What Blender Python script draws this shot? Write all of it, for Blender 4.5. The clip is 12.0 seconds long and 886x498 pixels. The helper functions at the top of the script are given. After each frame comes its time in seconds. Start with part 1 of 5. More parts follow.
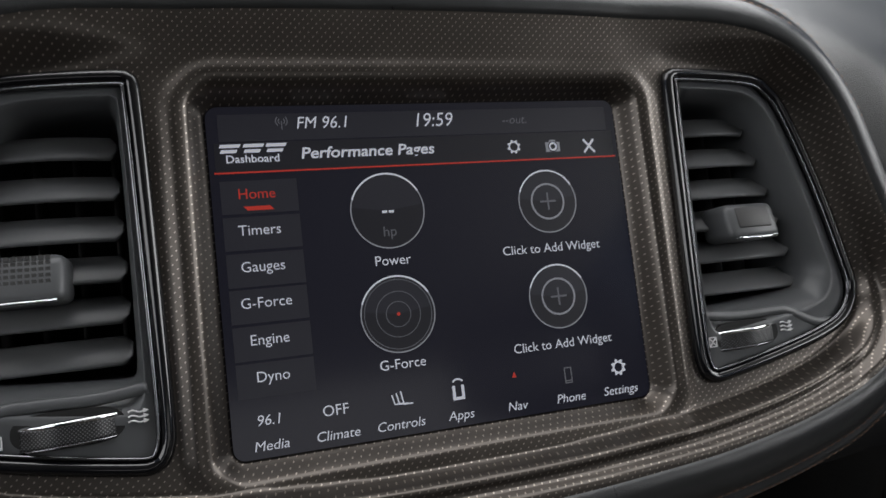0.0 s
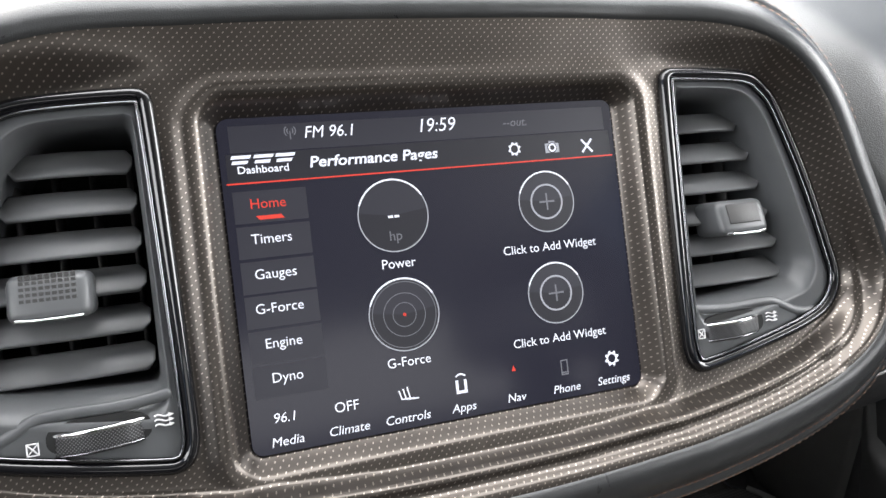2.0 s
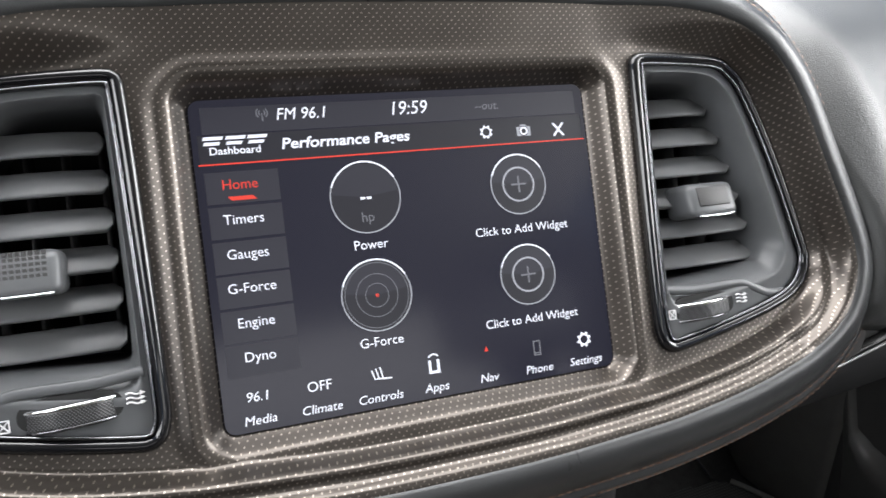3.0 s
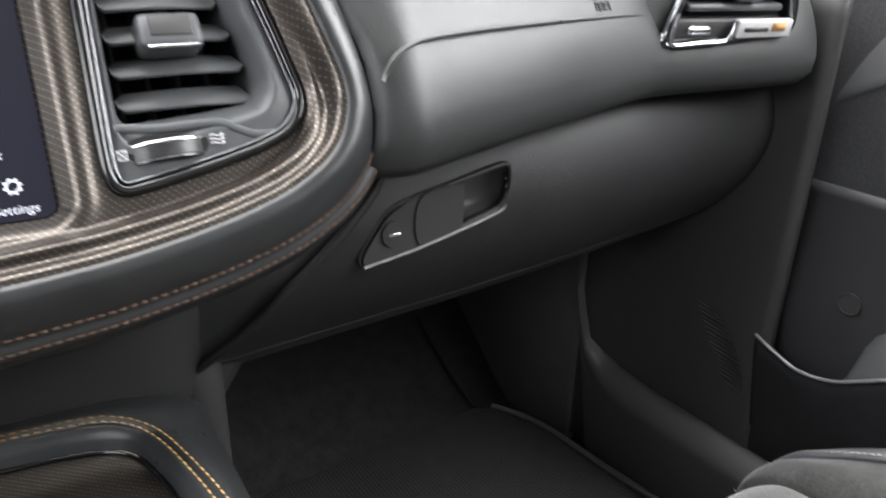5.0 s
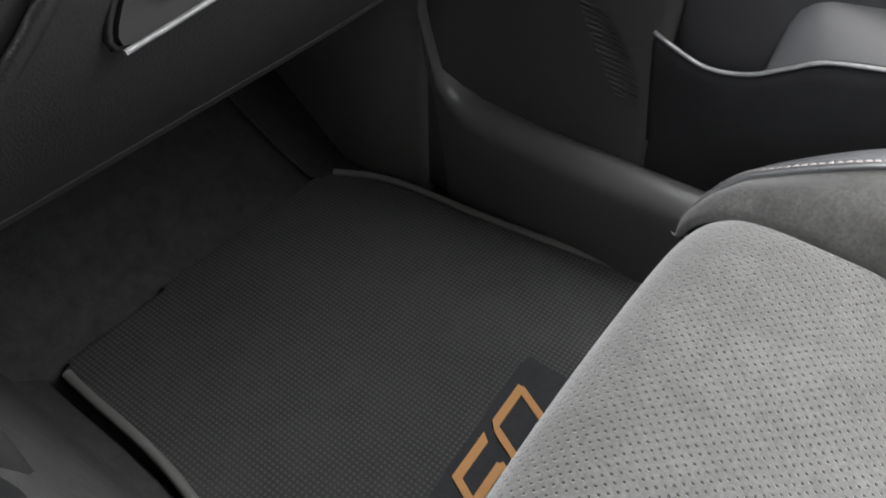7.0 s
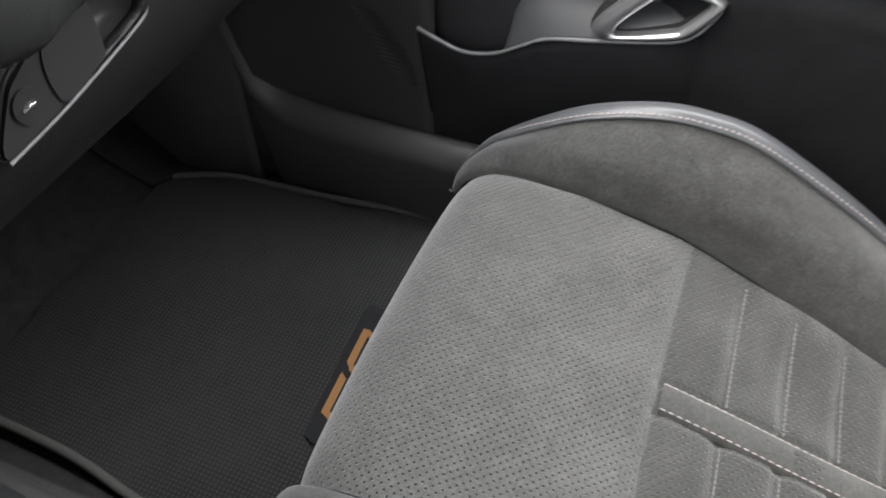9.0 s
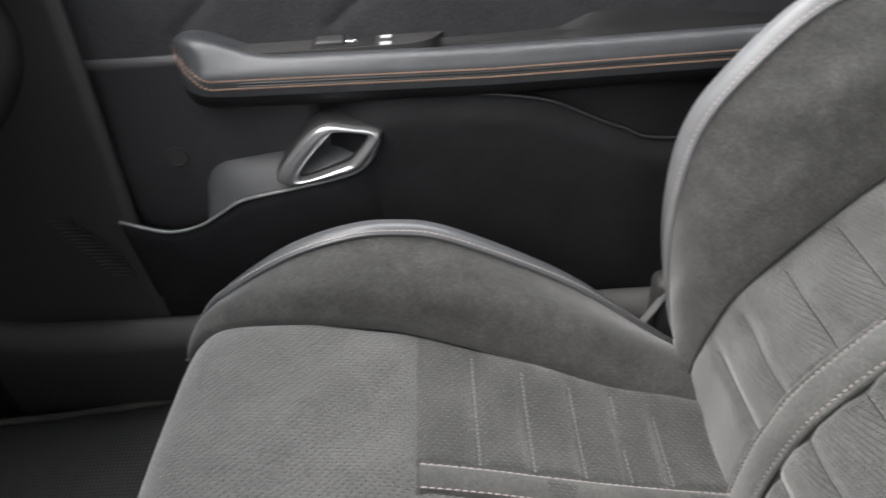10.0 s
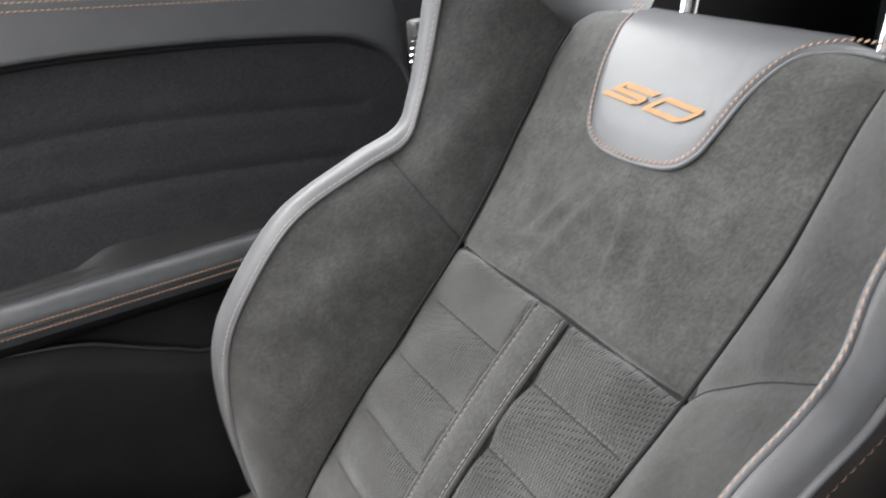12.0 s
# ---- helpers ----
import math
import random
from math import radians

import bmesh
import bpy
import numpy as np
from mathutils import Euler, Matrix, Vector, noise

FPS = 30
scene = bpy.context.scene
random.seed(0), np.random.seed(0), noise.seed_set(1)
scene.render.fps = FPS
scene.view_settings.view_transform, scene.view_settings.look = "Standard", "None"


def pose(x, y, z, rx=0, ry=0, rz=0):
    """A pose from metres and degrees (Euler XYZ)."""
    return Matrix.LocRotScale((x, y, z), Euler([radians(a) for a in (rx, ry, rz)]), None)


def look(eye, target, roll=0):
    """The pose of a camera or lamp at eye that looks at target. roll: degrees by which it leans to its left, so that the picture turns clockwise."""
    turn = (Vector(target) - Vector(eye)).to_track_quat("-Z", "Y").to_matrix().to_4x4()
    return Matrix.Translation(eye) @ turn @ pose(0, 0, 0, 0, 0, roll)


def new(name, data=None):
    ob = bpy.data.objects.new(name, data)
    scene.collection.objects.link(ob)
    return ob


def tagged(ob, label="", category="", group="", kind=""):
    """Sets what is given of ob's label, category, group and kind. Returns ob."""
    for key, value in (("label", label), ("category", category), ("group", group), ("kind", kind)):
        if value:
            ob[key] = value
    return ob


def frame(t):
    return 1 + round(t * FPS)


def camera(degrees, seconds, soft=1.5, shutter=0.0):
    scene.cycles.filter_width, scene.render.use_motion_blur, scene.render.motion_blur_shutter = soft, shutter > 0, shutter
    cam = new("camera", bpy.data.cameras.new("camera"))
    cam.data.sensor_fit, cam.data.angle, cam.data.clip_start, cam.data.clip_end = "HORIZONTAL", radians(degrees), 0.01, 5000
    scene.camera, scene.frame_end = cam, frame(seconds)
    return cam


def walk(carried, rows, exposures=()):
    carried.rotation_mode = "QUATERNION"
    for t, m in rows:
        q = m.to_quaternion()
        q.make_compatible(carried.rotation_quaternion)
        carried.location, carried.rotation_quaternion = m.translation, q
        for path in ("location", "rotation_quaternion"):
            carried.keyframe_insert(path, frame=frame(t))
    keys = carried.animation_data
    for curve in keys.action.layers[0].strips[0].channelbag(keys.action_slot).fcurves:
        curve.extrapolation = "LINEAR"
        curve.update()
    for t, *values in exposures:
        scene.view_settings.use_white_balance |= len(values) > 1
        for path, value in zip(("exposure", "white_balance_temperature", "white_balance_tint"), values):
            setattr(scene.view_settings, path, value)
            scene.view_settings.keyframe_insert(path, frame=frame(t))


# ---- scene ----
cam = camera(61.5, 12.0, shutter=0.3)
PATH = [
    (0, (-0.118, -0.26, 0.796), (0.668, 1.476, 0.191), 1.3),
    (0.5, (-0.116, -0.237, 0.795), (0.668, 1.461, 0.087), 1.5),
    (1, (-0.117, -0.238, 0.799), (0.668, 1.45, 0.07), 1.4),
    (1.5, (-0.129, -0.246, 0.814), (0.671, 1.427, 0.065), 1.5),
    (2, (-0.124, -0.261, 0.826), (0.659, 1.413, 0.061), 1.4),
    (2.5, (-0.123, -0.261, 0.817), (0.674, 1.409, 0.06), 1.4),
    (2.7, (-0.125, -0.262, 0.819), (0.674, 1.407, 0.06), 1.3),
    (4.3, (-0.016, -0.357, 0.8), (0.945, 1.245, 0.086), 2.1),
    (4.5, (0.004, -0.366, 0.791), (1.0, 1.214, 0.076), 1.6),
    (5, (0.046, -0.36, 0.753), (1.12, 1.128, -0.042), 1.4),
    (5.5, (0.074, -0.341, 0.729), (1.241, 0.968, -0.234), 1.0),
    (6, (0.095, -0.293, 0.702), (1.279, 0.873, -0.412), 0.4),
    (6.5, (0.133, -0.223, 0.685), (1.325, 0.777, -0.572), 0.2),
    (6.7, (0.14, -0.195, 0.675), (1.323, 0.735, -0.643), 0.1),
    (8.5, (0.128, -0.234, 0.728), (1.236, 0.363, -0.826), -0.7),
    (9, (0.081, -0.275, 0.786), (1.331, 0.212, -0.697), -0.0),
    (9.5, (0.032, -0.308, 0.811), (1.539, 0.044, -0.457), -2.7),
    (10, (0.039, -0.352, 0.793), (1.659, -0.331, -0.38), -4.1),
    (10.5, (0.041, -0.383, 0.784), (1.654, -0.656, -0.366), -5.0),
    (11, (0.038, -0.418, 0.803), (1.635, -0.863, -0.315), -5.8),
    (11.5, (0.037, -0.455, 0.829), (1.635, -1.061, -0.211), -5.9),
    (12, (0.036, -0.495, 0.839), (1.628, -1.299, -0.065), -5.2),
]
walk(cam, [(t, look(eye, target, roll)) for t, eye, target, roll in PATH],
     exposures=[(0.0, -1.3), (0.2, -0.75), (0.5, -0.2), (0.8, 0.3), (2.7, 0.3), (4.4, 0.3), (5.0, 0.5), (5.5, 0.78), (6.0, 0.88), (6.6, 0.78), (8.5, 0.33), (9.5, 0.2), (10.0, 0.04), (10.5, -0.22), (11.0, -0.22), (12.0, -0.3)])

# world, sun, windows' light
world = bpy.data.worlds.new("sky")
scene.world = world
world.use_nodes = True
wn = world.node_tree.nodes
sky = wn.new("ShaderNodeTexSky")
sky.sky_type, sky.sun_disc = "NISHITA", False
sky.sun_elevation, sky.sun_rotation = radians(50), radians(-30)
sky.air_density, sky.dust_density = 1.0, 4.0
wn["Background"].inputs["Strength"].default_value = 0.11
world.node_tree.links.new(sky.outputs[0], wn["Background"].inputs["Color"])
sun = new("sun", bpy.data.lights.new("sun", "SUN"))
sun.data.energy, sun.data.angle, sun.data.color = 0.8, radians(25), (1.0, 0.96, 0.9)
sun.matrix_world = look((-1.5, 2.6, 3.6), (0, 0, 0))


def window_light(name, m, w, h, watts):
    lamp = new(name, bpy.data.lights.new(name, "AREA"))
    lamp.data.shape, lamp.data.size, lamp.data.size_y, lamp.data.energy = "RECTANGLE", w, h, watts
    lamp.matrix_world = m
    return lamp


window_light("windshield_daylight", look((0.05, 0.25, 1.13), (0.05, -0.07, 0.58)), 1.3, 0.85, 20.0).data.spread = radians(150)
window_light("driver_window_daylight", look((-0.85, -0.30, 1.05), (0.10, 0.18, 0.55)), 0.9, 0.36, 2.1).data.spread = radians(100)
window_light("passenger_window_daylight", look((0.84, -0.52, 1.06), (0.20, -0.60, 0.68)), 1.05, 0.34, 14.0)
window_light("rear_window_daylight", look((0.0, -1.55, 1.10), (0.0, 0.0, 0.6)), 1.0, 0.3, 1.3)


# ---- materials ----
def material(name, colour, rough=0.5, metal=0.0, grain=0.0, scale=800.0, mottle=0.0, mscale=18.0, sheen=0.0, coat=0.0, spec=0.5, weave=None):
    """A surface with fine relief (grain) and broad mottling of its colour."""
    m = bpy.data.materials.new(name)
    m.use_nodes = True
    n, l = m.node_tree.nodes, m.node_tree.links
    b = n["Principled BSDF"]
    b.inputs["Roughness"].default_value, b.inputs["Metallic"].default_value = rough, metal
    b.inputs["Sheen Weight"].default_value, b.inputs["Coat Weight"].default_value = sheen, coat
    b.inputs["Specular IOR Level"].default_value = spec
    b.inputs["Base Color"].default_value = (*colour, 1)
    tc = n.new("ShaderNodeTexCoord")
    if mottle:
        t = n.new("ShaderNodeTexNoise")
        t.inputs["Scale"].default_value, t.inputs["Detail"].default_value, t.inputs["Roughness"].default_value = mscale, 9, 0.66 if weave is None else 0.78
        t.inputs["Distortion"].default_value = 0.8 if weave is None else 0.25
        l.new(tc.outputs["Object"], t.inputs["Vector"])
        r = n.new("ShaderNodeMapRange")
        r.inputs["From Min"].default_value, r.inputs["From Max"].default_value = 0.3, 0.7
        r.inputs["To Min"].default_value, r.inputs["To Max"].default_value = 1 - mottle, 1 + mottle
        l.new(t.outputs["Fac"], r.inputs["Value"])
        mx = n.new("ShaderNodeVectorMath")
        mx.operation = "SCALE"
        mx.inputs[0].default_value = colour
        shade = r.outputs[0]
        if sheen:
            nap = n.new("ShaderNodeTexNoise")
            nap.inputs["Scale"].default_value, nap.inputs["Detail"].default_value = 420, 2
            l.new(tc.outputs["Object"], nap.inputs["Vector"])
            fine = n.new("ShaderNodeMapRange")
            fine.inputs["From Min"].default_value, fine.inputs["From Max"].default_value = 0.3, 0.7
            fine.inputs["To Min"].default_value, fine.inputs["To Max"].default_value = 0.78, 1.22
            l.new(nap.outputs["Fac"], fine.inputs["Value"])
            both = n.new("ShaderNodeMath")
            both.operation = "MULTIPLY"
            l.new(shade, both.inputs[0])
            l.new(fine.outputs[0], both.inputs[1])
            shade = both.outputs[0]
        l.new(shade, mx.inputs["Scale"])
        l.new(mx.outputs[0], b.inputs["Base Color"])
        rr = n.new("ShaderNodeMapRange")
        rr.inputs["To Min"].default_value, rr.inputs["To Max"].default_value = max(rough - 0.08, 0.02), min(rough + 0.08, 1)
        l.new(t.outputs["Fac"], rr.inputs["Value"])
        l.new(rr.outputs[0], b.inputs["Roughness"])
    if grain:
        g = n.new("ShaderNodeTexVoronoi" if weave is None else "ShaderNodeTexNoise")
        g.inputs["Scale"].default_value = scale
        l.new(tc.outputs["Object"], g.inputs["Vector"])
        bp = n.new("ShaderNodeBump")
        bp.inputs["Strength"].default_value, bp.inputs["Distance"].default_value = grain, 0.0006
        l.new(g.outputs[0], bp.inputs["Height"])
        l.new(bp.outputs[0], b.inputs["Normal"])
        if sheen and mottle:
            soft = n.new("ShaderNodeBump")
            soft.inputs["Strength"].default_value, soft.inputs["Distance"].default_value = 0.35, 0.003
            l.new(t.outputs["Fac"], soft.inputs["Height"])
            l.new(soft.outputs[0], bp.inputs["Normal"])
    return m


def dotted(m, pitch, size, colour, turn=45.0, axes=(1, 1, 1), depth=0.0, plane="XY", metal=0.0, stretch=1.0):
    """Adds a lattice of small round marks to a material; they lie in one plane of the object's own space."""
    n, l = m.node_tree.nodes, m.node_tree.links
    b = n["Principled BSDF"]
    tc = n.new("ShaderNodeTexCoord")
    mp = n.new("ShaderNodeMapping")
    mp.inputs["Rotation"].default_value = {"XY": (0, 0, radians(turn)), "XZ": (radians(-90), 0, radians(turn))}[plane]
    l.new(tc.outputs["Object"], mp.inputs["Vector"])
    sc = n.new("ShaderNodeVectorMath")
    sc.operation = "MULTIPLY"
    sc.inputs[1].default_value = (1 / pitch, stretch / pitch, 0)
    l.new(mp.outputs[0], sc.inputs[0])
    fr = n.new("ShaderNodeVectorMath")
    fr.operation = "FRACTION"
    l.new(sc.outputs[0], fr.inputs[0])
    sb = n.new("ShaderNodeVectorMath")
    sb.operation = "SUBTRACT"
    sb.inputs[1].default_value = (0.5, 0.5, 0)
    l.new(fr.outputs[0], sb.inputs[0])
    ax = n.new("ShaderNodeVectorMath")
    ax.operation = "MULTIPLY"
    ax.inputs[1].default_value = axes
    l.new(sb.outputs[0], ax.inputs[0])
    ln = n.new("ShaderNodeVectorMath")
    ln.operation = "LENGTH"
    l.new(ax.outputs[0], ln.inputs[0])
    mr = n.new("ShaderNodeMapRange")
    mr.inputs["From Min"].default_value, mr.inputs["From Max"].default_value = size * 1.15, size * 0.85
    l.new(ln.outputs["Value"], mr.inputs["Value"])
    mix = n.new("ShaderNodeMix")
    mix.data_type = "RGBA"
    old = b.inputs["Base Color"].links
    if old:
        l.new(old[0].from_socket, mix.inputs["A"])
    else:
        mix.inputs["A"].default_value = b.inputs["Base Color"].default_value
    mix.inputs["B"].default_value = (*colour, 1)
    l.new(mr.outputs[0], mix.inputs["Factor"])
    l.new(mix.outputs["Result"], b.inputs["Base Color"])
    if depth:
        bp = n.new("ShaderNodeBump")
        bp.inputs["Strength"].default_value, bp.inputs["Distance"].default_value = 0.8, depth
        bp.invert = True
        l.new(mr.outputs[0], bp.inputs["Height"])
        if b.inputs["Normal"].links:
            l.new(b.inputs["Normal"].links[0].from_socket, bp.inputs["Normal"])
        l.new(bp.outputs[0], b.inputs["Normal"])
    return m


def glowing(name, colour, strength):
    m = bpy.data.materials.new(name)
    m.use_nodes = True
    b = m.node_tree.nodes["Principled BSDF"]
    b.inputs["Base Color"].default_value = (0.01, 0.01, 0.012, 1)
    b.inputs["Roughness"].default_value = 0.3
    b.inputs["Emission Color"].default_value, b.inputs["Emission Strength"].default_value = (*colour, 1), strength
    return m


LEATHER = material("black_leather", (0.029, 0.030, 0.031), 0.30, grain=0.16, scale=2000, mottle=0.15, mscale=30)
# Lighter copy of the black leather: the armrest top's light in its colour.
ARMREST_LIT = material("armrest_leather_lit", (0.050, 0.052, 0.056), 0.31, grain=0.16, scale=2000, mottle=0.15, mscale=30)
DASH_VINYL = material("dash_vinyl", (0.038, 0.039, 0.039), 0.37, grain=0.26, scale=1400, mottle=0.08, mscale=12)
PLASTIC = material("black_plastic", (0.043, 0.042, 0.042), 0.46, grain=0.15, scale=1600, mottle=0.08, mscale=25)
SATIN = material("satin_vent_plastic", (0.085, 0.088, 0.092), 0.38, mottle=0.06, mscale=40)
GLOSS = material("piano_black", (0.006, 0.006, 0.007), 0.08, mottle=0.0, coat=0.5)
# Black plastic lightened so its colour carries the sill's highlight.
SILL_LIT = material("sill_plastic_lit", (0.095, 0.094, 0.092), 0.34, grain=0.05, scale=1600)
GLOVE_PLASTIC = material("grained_glove_plastic", (0.020, 0.020, 0.021), 0.50, grain=0.35, scale=900, mottle=0.12, mscale=20)
KNEE_PLASTIC = material("knee_panel_plastic", (0.034, 0.034, 0.034), 0.55, grain=0.15, scale=1600, mottle=0.1, mscale=25)
# Lighter copy of the black plastic, in place of light in the footwell.
KICK_LIT = material("kick_plastic_lit", (0.105, 0.103, 0.100), 0.5, grain=0.15, scale=1600, mottle=0.12, mscale=20)
CHROME = material("satin_chrome", (0.75, 0.76, 0.78), 0.22, 1.0, mottle=0.06, mscale=60)
BRIGHT = material("bright_chrome", (0.9, 0.9, 0.92), 0.06, 1.0)
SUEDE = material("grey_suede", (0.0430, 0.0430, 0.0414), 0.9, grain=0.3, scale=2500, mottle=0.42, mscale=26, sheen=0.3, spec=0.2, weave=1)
# Lower door and armrest flank are coloured extra dark to carry their shade.
DOOR_LOW_SHADED = material("shaded_door_lower", (0.0135, 0.0137, 0.015), 0.8, grain=0.2, scale=1800, mottle=0.3, mscale=20, spec=0.2)
DOOR_SHADED = material("shaded_armrest_flank", (0.0145, 0.0145, 0.0155), 0.5, grain=0.16, scale=2000, mottle=0.15, mscale=30, spec=0.3)
DOOR_PANEL = material("black_door_panel", (0.027, 0.027, 0.029), 0.45, grain=0.15, scale=1600, mottle=0.08, mscale=25)
# Lighter than the dash vinyl: light on rail and ledge is in its colour.
LIT_VINYL = material("lit_door_vinyl", (0.070, 0.071, 0.075), 0.42, grain=0.16, scale=2000, mottle=0.08, mscale=12)
SUEDE_DARK = material("dark_door_suede", (0.031, 0.031, 0.034), 0.9, grain=0.25, scale=2500, mottle=0.22, mscale=14, sheen=0.08, spec=0.2, weave=1)
PERF = dotted(material("perforated_suede", (0.082, 0.082, 0.079), 0.88, grain=0.3, scale=2500, mottle=0.27, mscale=22, sheen=0.5, spec=0.2, weave=1),
              0.0046, 0.19, (0.014, 0.014, 0.014), 45, depth=0.0005)
STRIPE = material("mid_suede", (0.066, 0.066, 0.063), 0.9, grain=0.3, scale=2500, mottle=0.4, mscale=16, sheen=0.4, spec=0.2, weave=1)
# Lighter copy of SUEDE: light on the upper backrest is in its colour.
SUEDE_LIT = material("grey_suede_lit", (0.069, 0.069, 0.0652), 0.9, grain=0.3, scale=2500, mottle=0.48, mscale=21, sheen=0.3, spec=0.2, weave=1)
# Darker copy of PERF: shade on the cushion's rear is in its colour.
PERF_SHADED = dotted(material("shaded_perforated_suede", (0.049, 0.049, 0.047), 0.88, grain=0.3, scale=2500, mottle=0.36, mscale=22, sheen=0.45, spec=0.2, weave=1),
                   0.0046, 0.18, (0.030, 0.030, 0.029), 45, axes=(0.6, 1.1, 0), depth=0.0004)
PERF_BACK = dotted(material("perforated_back_suede", (0.066, 0.066, 0.0635), 0.88, grain=0.3, scale=2500, mottle=0.42, mscale=13, sheen=0.5, spec=0.2, weave=1),
                   0.0027, 0.26, (0.016, 0.016, 0.015), 14, axes=(0.85, 1.15, 0), depth=0.0003, plane="XZ")
SEAT_LEATHER = material("grey_seat_leather", (0.150, 0.152, 0.158), 0.38, grain=0.15, scale=900, mottle=0.1, mscale=25)
SIDE_VINYL = material("brown_side_vinyl", (0.035, 0.031, 0.029), 0.5, grain=0.2, scale=1200, mottle=0.1, mscale=30)
SEAT_EDGE = material("dark_seat_leather", (0.085, 0.087, 0.092), 0.30, grain=0.10, scale=900, mottle=0.1, mscale=25)
BRONZE = dotted(material("bronze_weave_trim", (0.086, 0.075, 0.066), 0.31, 0.80, mottle=0.10, mscale=25, coat=0.1),
                0.0023, 0.18, (0.33, 0.29, 0.25), 45, axes=(1.7, 1.0, 0), depth=0.0)
# The pale dots are painted glints on the knurling.
KNURL = dotted(material("knurled_rubber", (0.008, 0.008, 0.009), 0.35), 0.0009, 0.28, (0.12, 0.12, 0.124), 45)
SLAT = material("grey_slat_plastic", (0.105, 0.107, 0.110), 0.42, mottle=0.06, mscale=40)
# Carpet and mat colours are raised to make up for missing footwell light.
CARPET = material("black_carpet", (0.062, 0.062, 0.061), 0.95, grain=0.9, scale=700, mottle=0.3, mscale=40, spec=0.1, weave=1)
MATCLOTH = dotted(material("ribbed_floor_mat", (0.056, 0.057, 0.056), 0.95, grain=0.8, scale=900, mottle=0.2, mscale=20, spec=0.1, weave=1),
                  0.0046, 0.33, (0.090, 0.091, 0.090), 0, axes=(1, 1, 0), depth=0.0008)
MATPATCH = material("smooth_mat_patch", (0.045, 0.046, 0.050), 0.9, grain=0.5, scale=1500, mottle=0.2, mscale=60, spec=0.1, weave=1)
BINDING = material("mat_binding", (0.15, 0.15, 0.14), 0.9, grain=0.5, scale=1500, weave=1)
DARK_CHROME = material("dark_chrome", (0.17, 0.17, 0.18), 0.16, 1.0)
THREAD_COPPER = material("copper_thread", (0.37, 0.235, 0.17), 0.7)
THREAD_RUST = material("rust_thread", (0.24, 0.15, 0.105), 0.75)
THREAD_GOLD = material("gold_thread", (0.42, 0.26, 0.09), 0.7)
THREAD_PALE = material("pale_thread", (0.33, 0.29, 0.28), 0.7)
THREAD_GREY = material("grey_thread", (0.17, 0.165, 0.16), 0.8)
HANDLE = material("satin_handle", (0.70, 0.70, 0.71), 0.32, 0.85, mottle=0.04, mscale=60)
# Mottled grey, paler than the plastic round the lips.
BRIGHT_LIP = material("bright_lip", (0.26, 0.26, 0.265), 0.42, 0.2, mottle=0.3, mscale=60)
BADGE = material("badge_metal", (0.72, 0.72, 0.72), 0.4, 0.4)
# Near-black for lines laid in the seams: the creases' shade as colour.
SEAM_SHADE = material("seam_shade", (0.014, 0.014, 0.014), 0.9)
GOLD_CLOTH = material("gold_embroidery", (0.52, 0.29, 0.13), 0.7, grain=0.5, scale=1500)
GOLD_MAT = material("tan_embroidery", (0.55, 0.28, 0.11), 0.75, grain=0.5, scale=1500)
REAR_CLOTH = material("black_rear_cloth", (0.012, 0.012, 0.013), 0.9, grain=0.25, scale=2500, mottle=0.2, mscale=14, spec=0.1, weave=1)
HEADLINER = material("grey_headliner", (0.30, 0.30, 0.29), 0.95, grain=0.4, scale=900, mottle=0.06, weave=1)
DARK = material("near_black", (0.006, 0.006, 0.006), 0.8)
WHITE_PRINT = material("white_print", (0.65, 0.65, 0.66), 0.6)


# ---- geometry helpers ----
def thing(name, label, category, m=None, kind="", group=""):
    ob = new(name)
    ob.empty_display_size = 0.02
    if m is not None:
        ob.matrix_world = m
    return tagged(ob, label, category, group, kind)


def link(name, me, mat, parent=None, label="", smooth=True):
    if mat is not None and not me.materials:
        me.materials.append(mat)
    if smooth:
        me.polygons.foreach_set("use_smooth", [True] * len(me.polygons))
    ob = new(name, me)
    if parent is not None:
        ob.parent = parent
    if label:
        ob["label"] = label
    return ob


def part(name, bm, mat, parent=None, label="", smooth=True):
    me = bpy.data.meshes.new(name)
    bmesh.ops.recalc_face_normals(bm, faces=bm.faces)
    bm.to_mesh(me)
    bm.free()
    return link(name, me, mat, parent, label, smooth)


def raw(name, verts, faces, mat, parent=None, label="", smooth=True):
    me = bpy.data.meshes.new(name)
    me.from_pydata([tuple(map(float, v)) for v in verts], [], [tuple(map(int, f)) for f in faces])
    me.update()
    return link(name, me, mat, parent, label, smooth)


def spline(pts, n, closed=False):
    """n points, evenly spaced along a Catmull-Rom curve through pts."""
    p = np.array(pts, float)
    k = len(p)
    out = []
    for i in range(k if closed else k - 1):
        if closed:
            a, b, c, d = p[i - 1], p[i], p[(i + 1) % k], p[(i + 2) % k]
        else:
            a, b, c, d = p[max(i - 1, 0)], p[i], p[i + 1], p[min(i + 2, k - 1)]
        t = np.linspace(0, 1, 24, endpoint=False)[:, None]
        out.append(0.5 * (2 * b + (c - a) * t + (2 * a - 5 * b + 4 * c - d) * t ** 2 + (3 * b - a - 3 * c + d) * t ** 3))
    out = np.concatenate(out + ([p[:1]] if closed else [p[-1:]]))
    s = np.concatenate([[0], np.cumsum(np.linalg.norm(np.diff(out, axis=0), axis=1))])
    q = np.linspace(0, s[-1], n + 1)[:-1] if closed else np.linspace(0, s[-1], n)
    return np.stack([np.interp(q, s, out[:, c]) for c in range(p.shape[1])], 1)


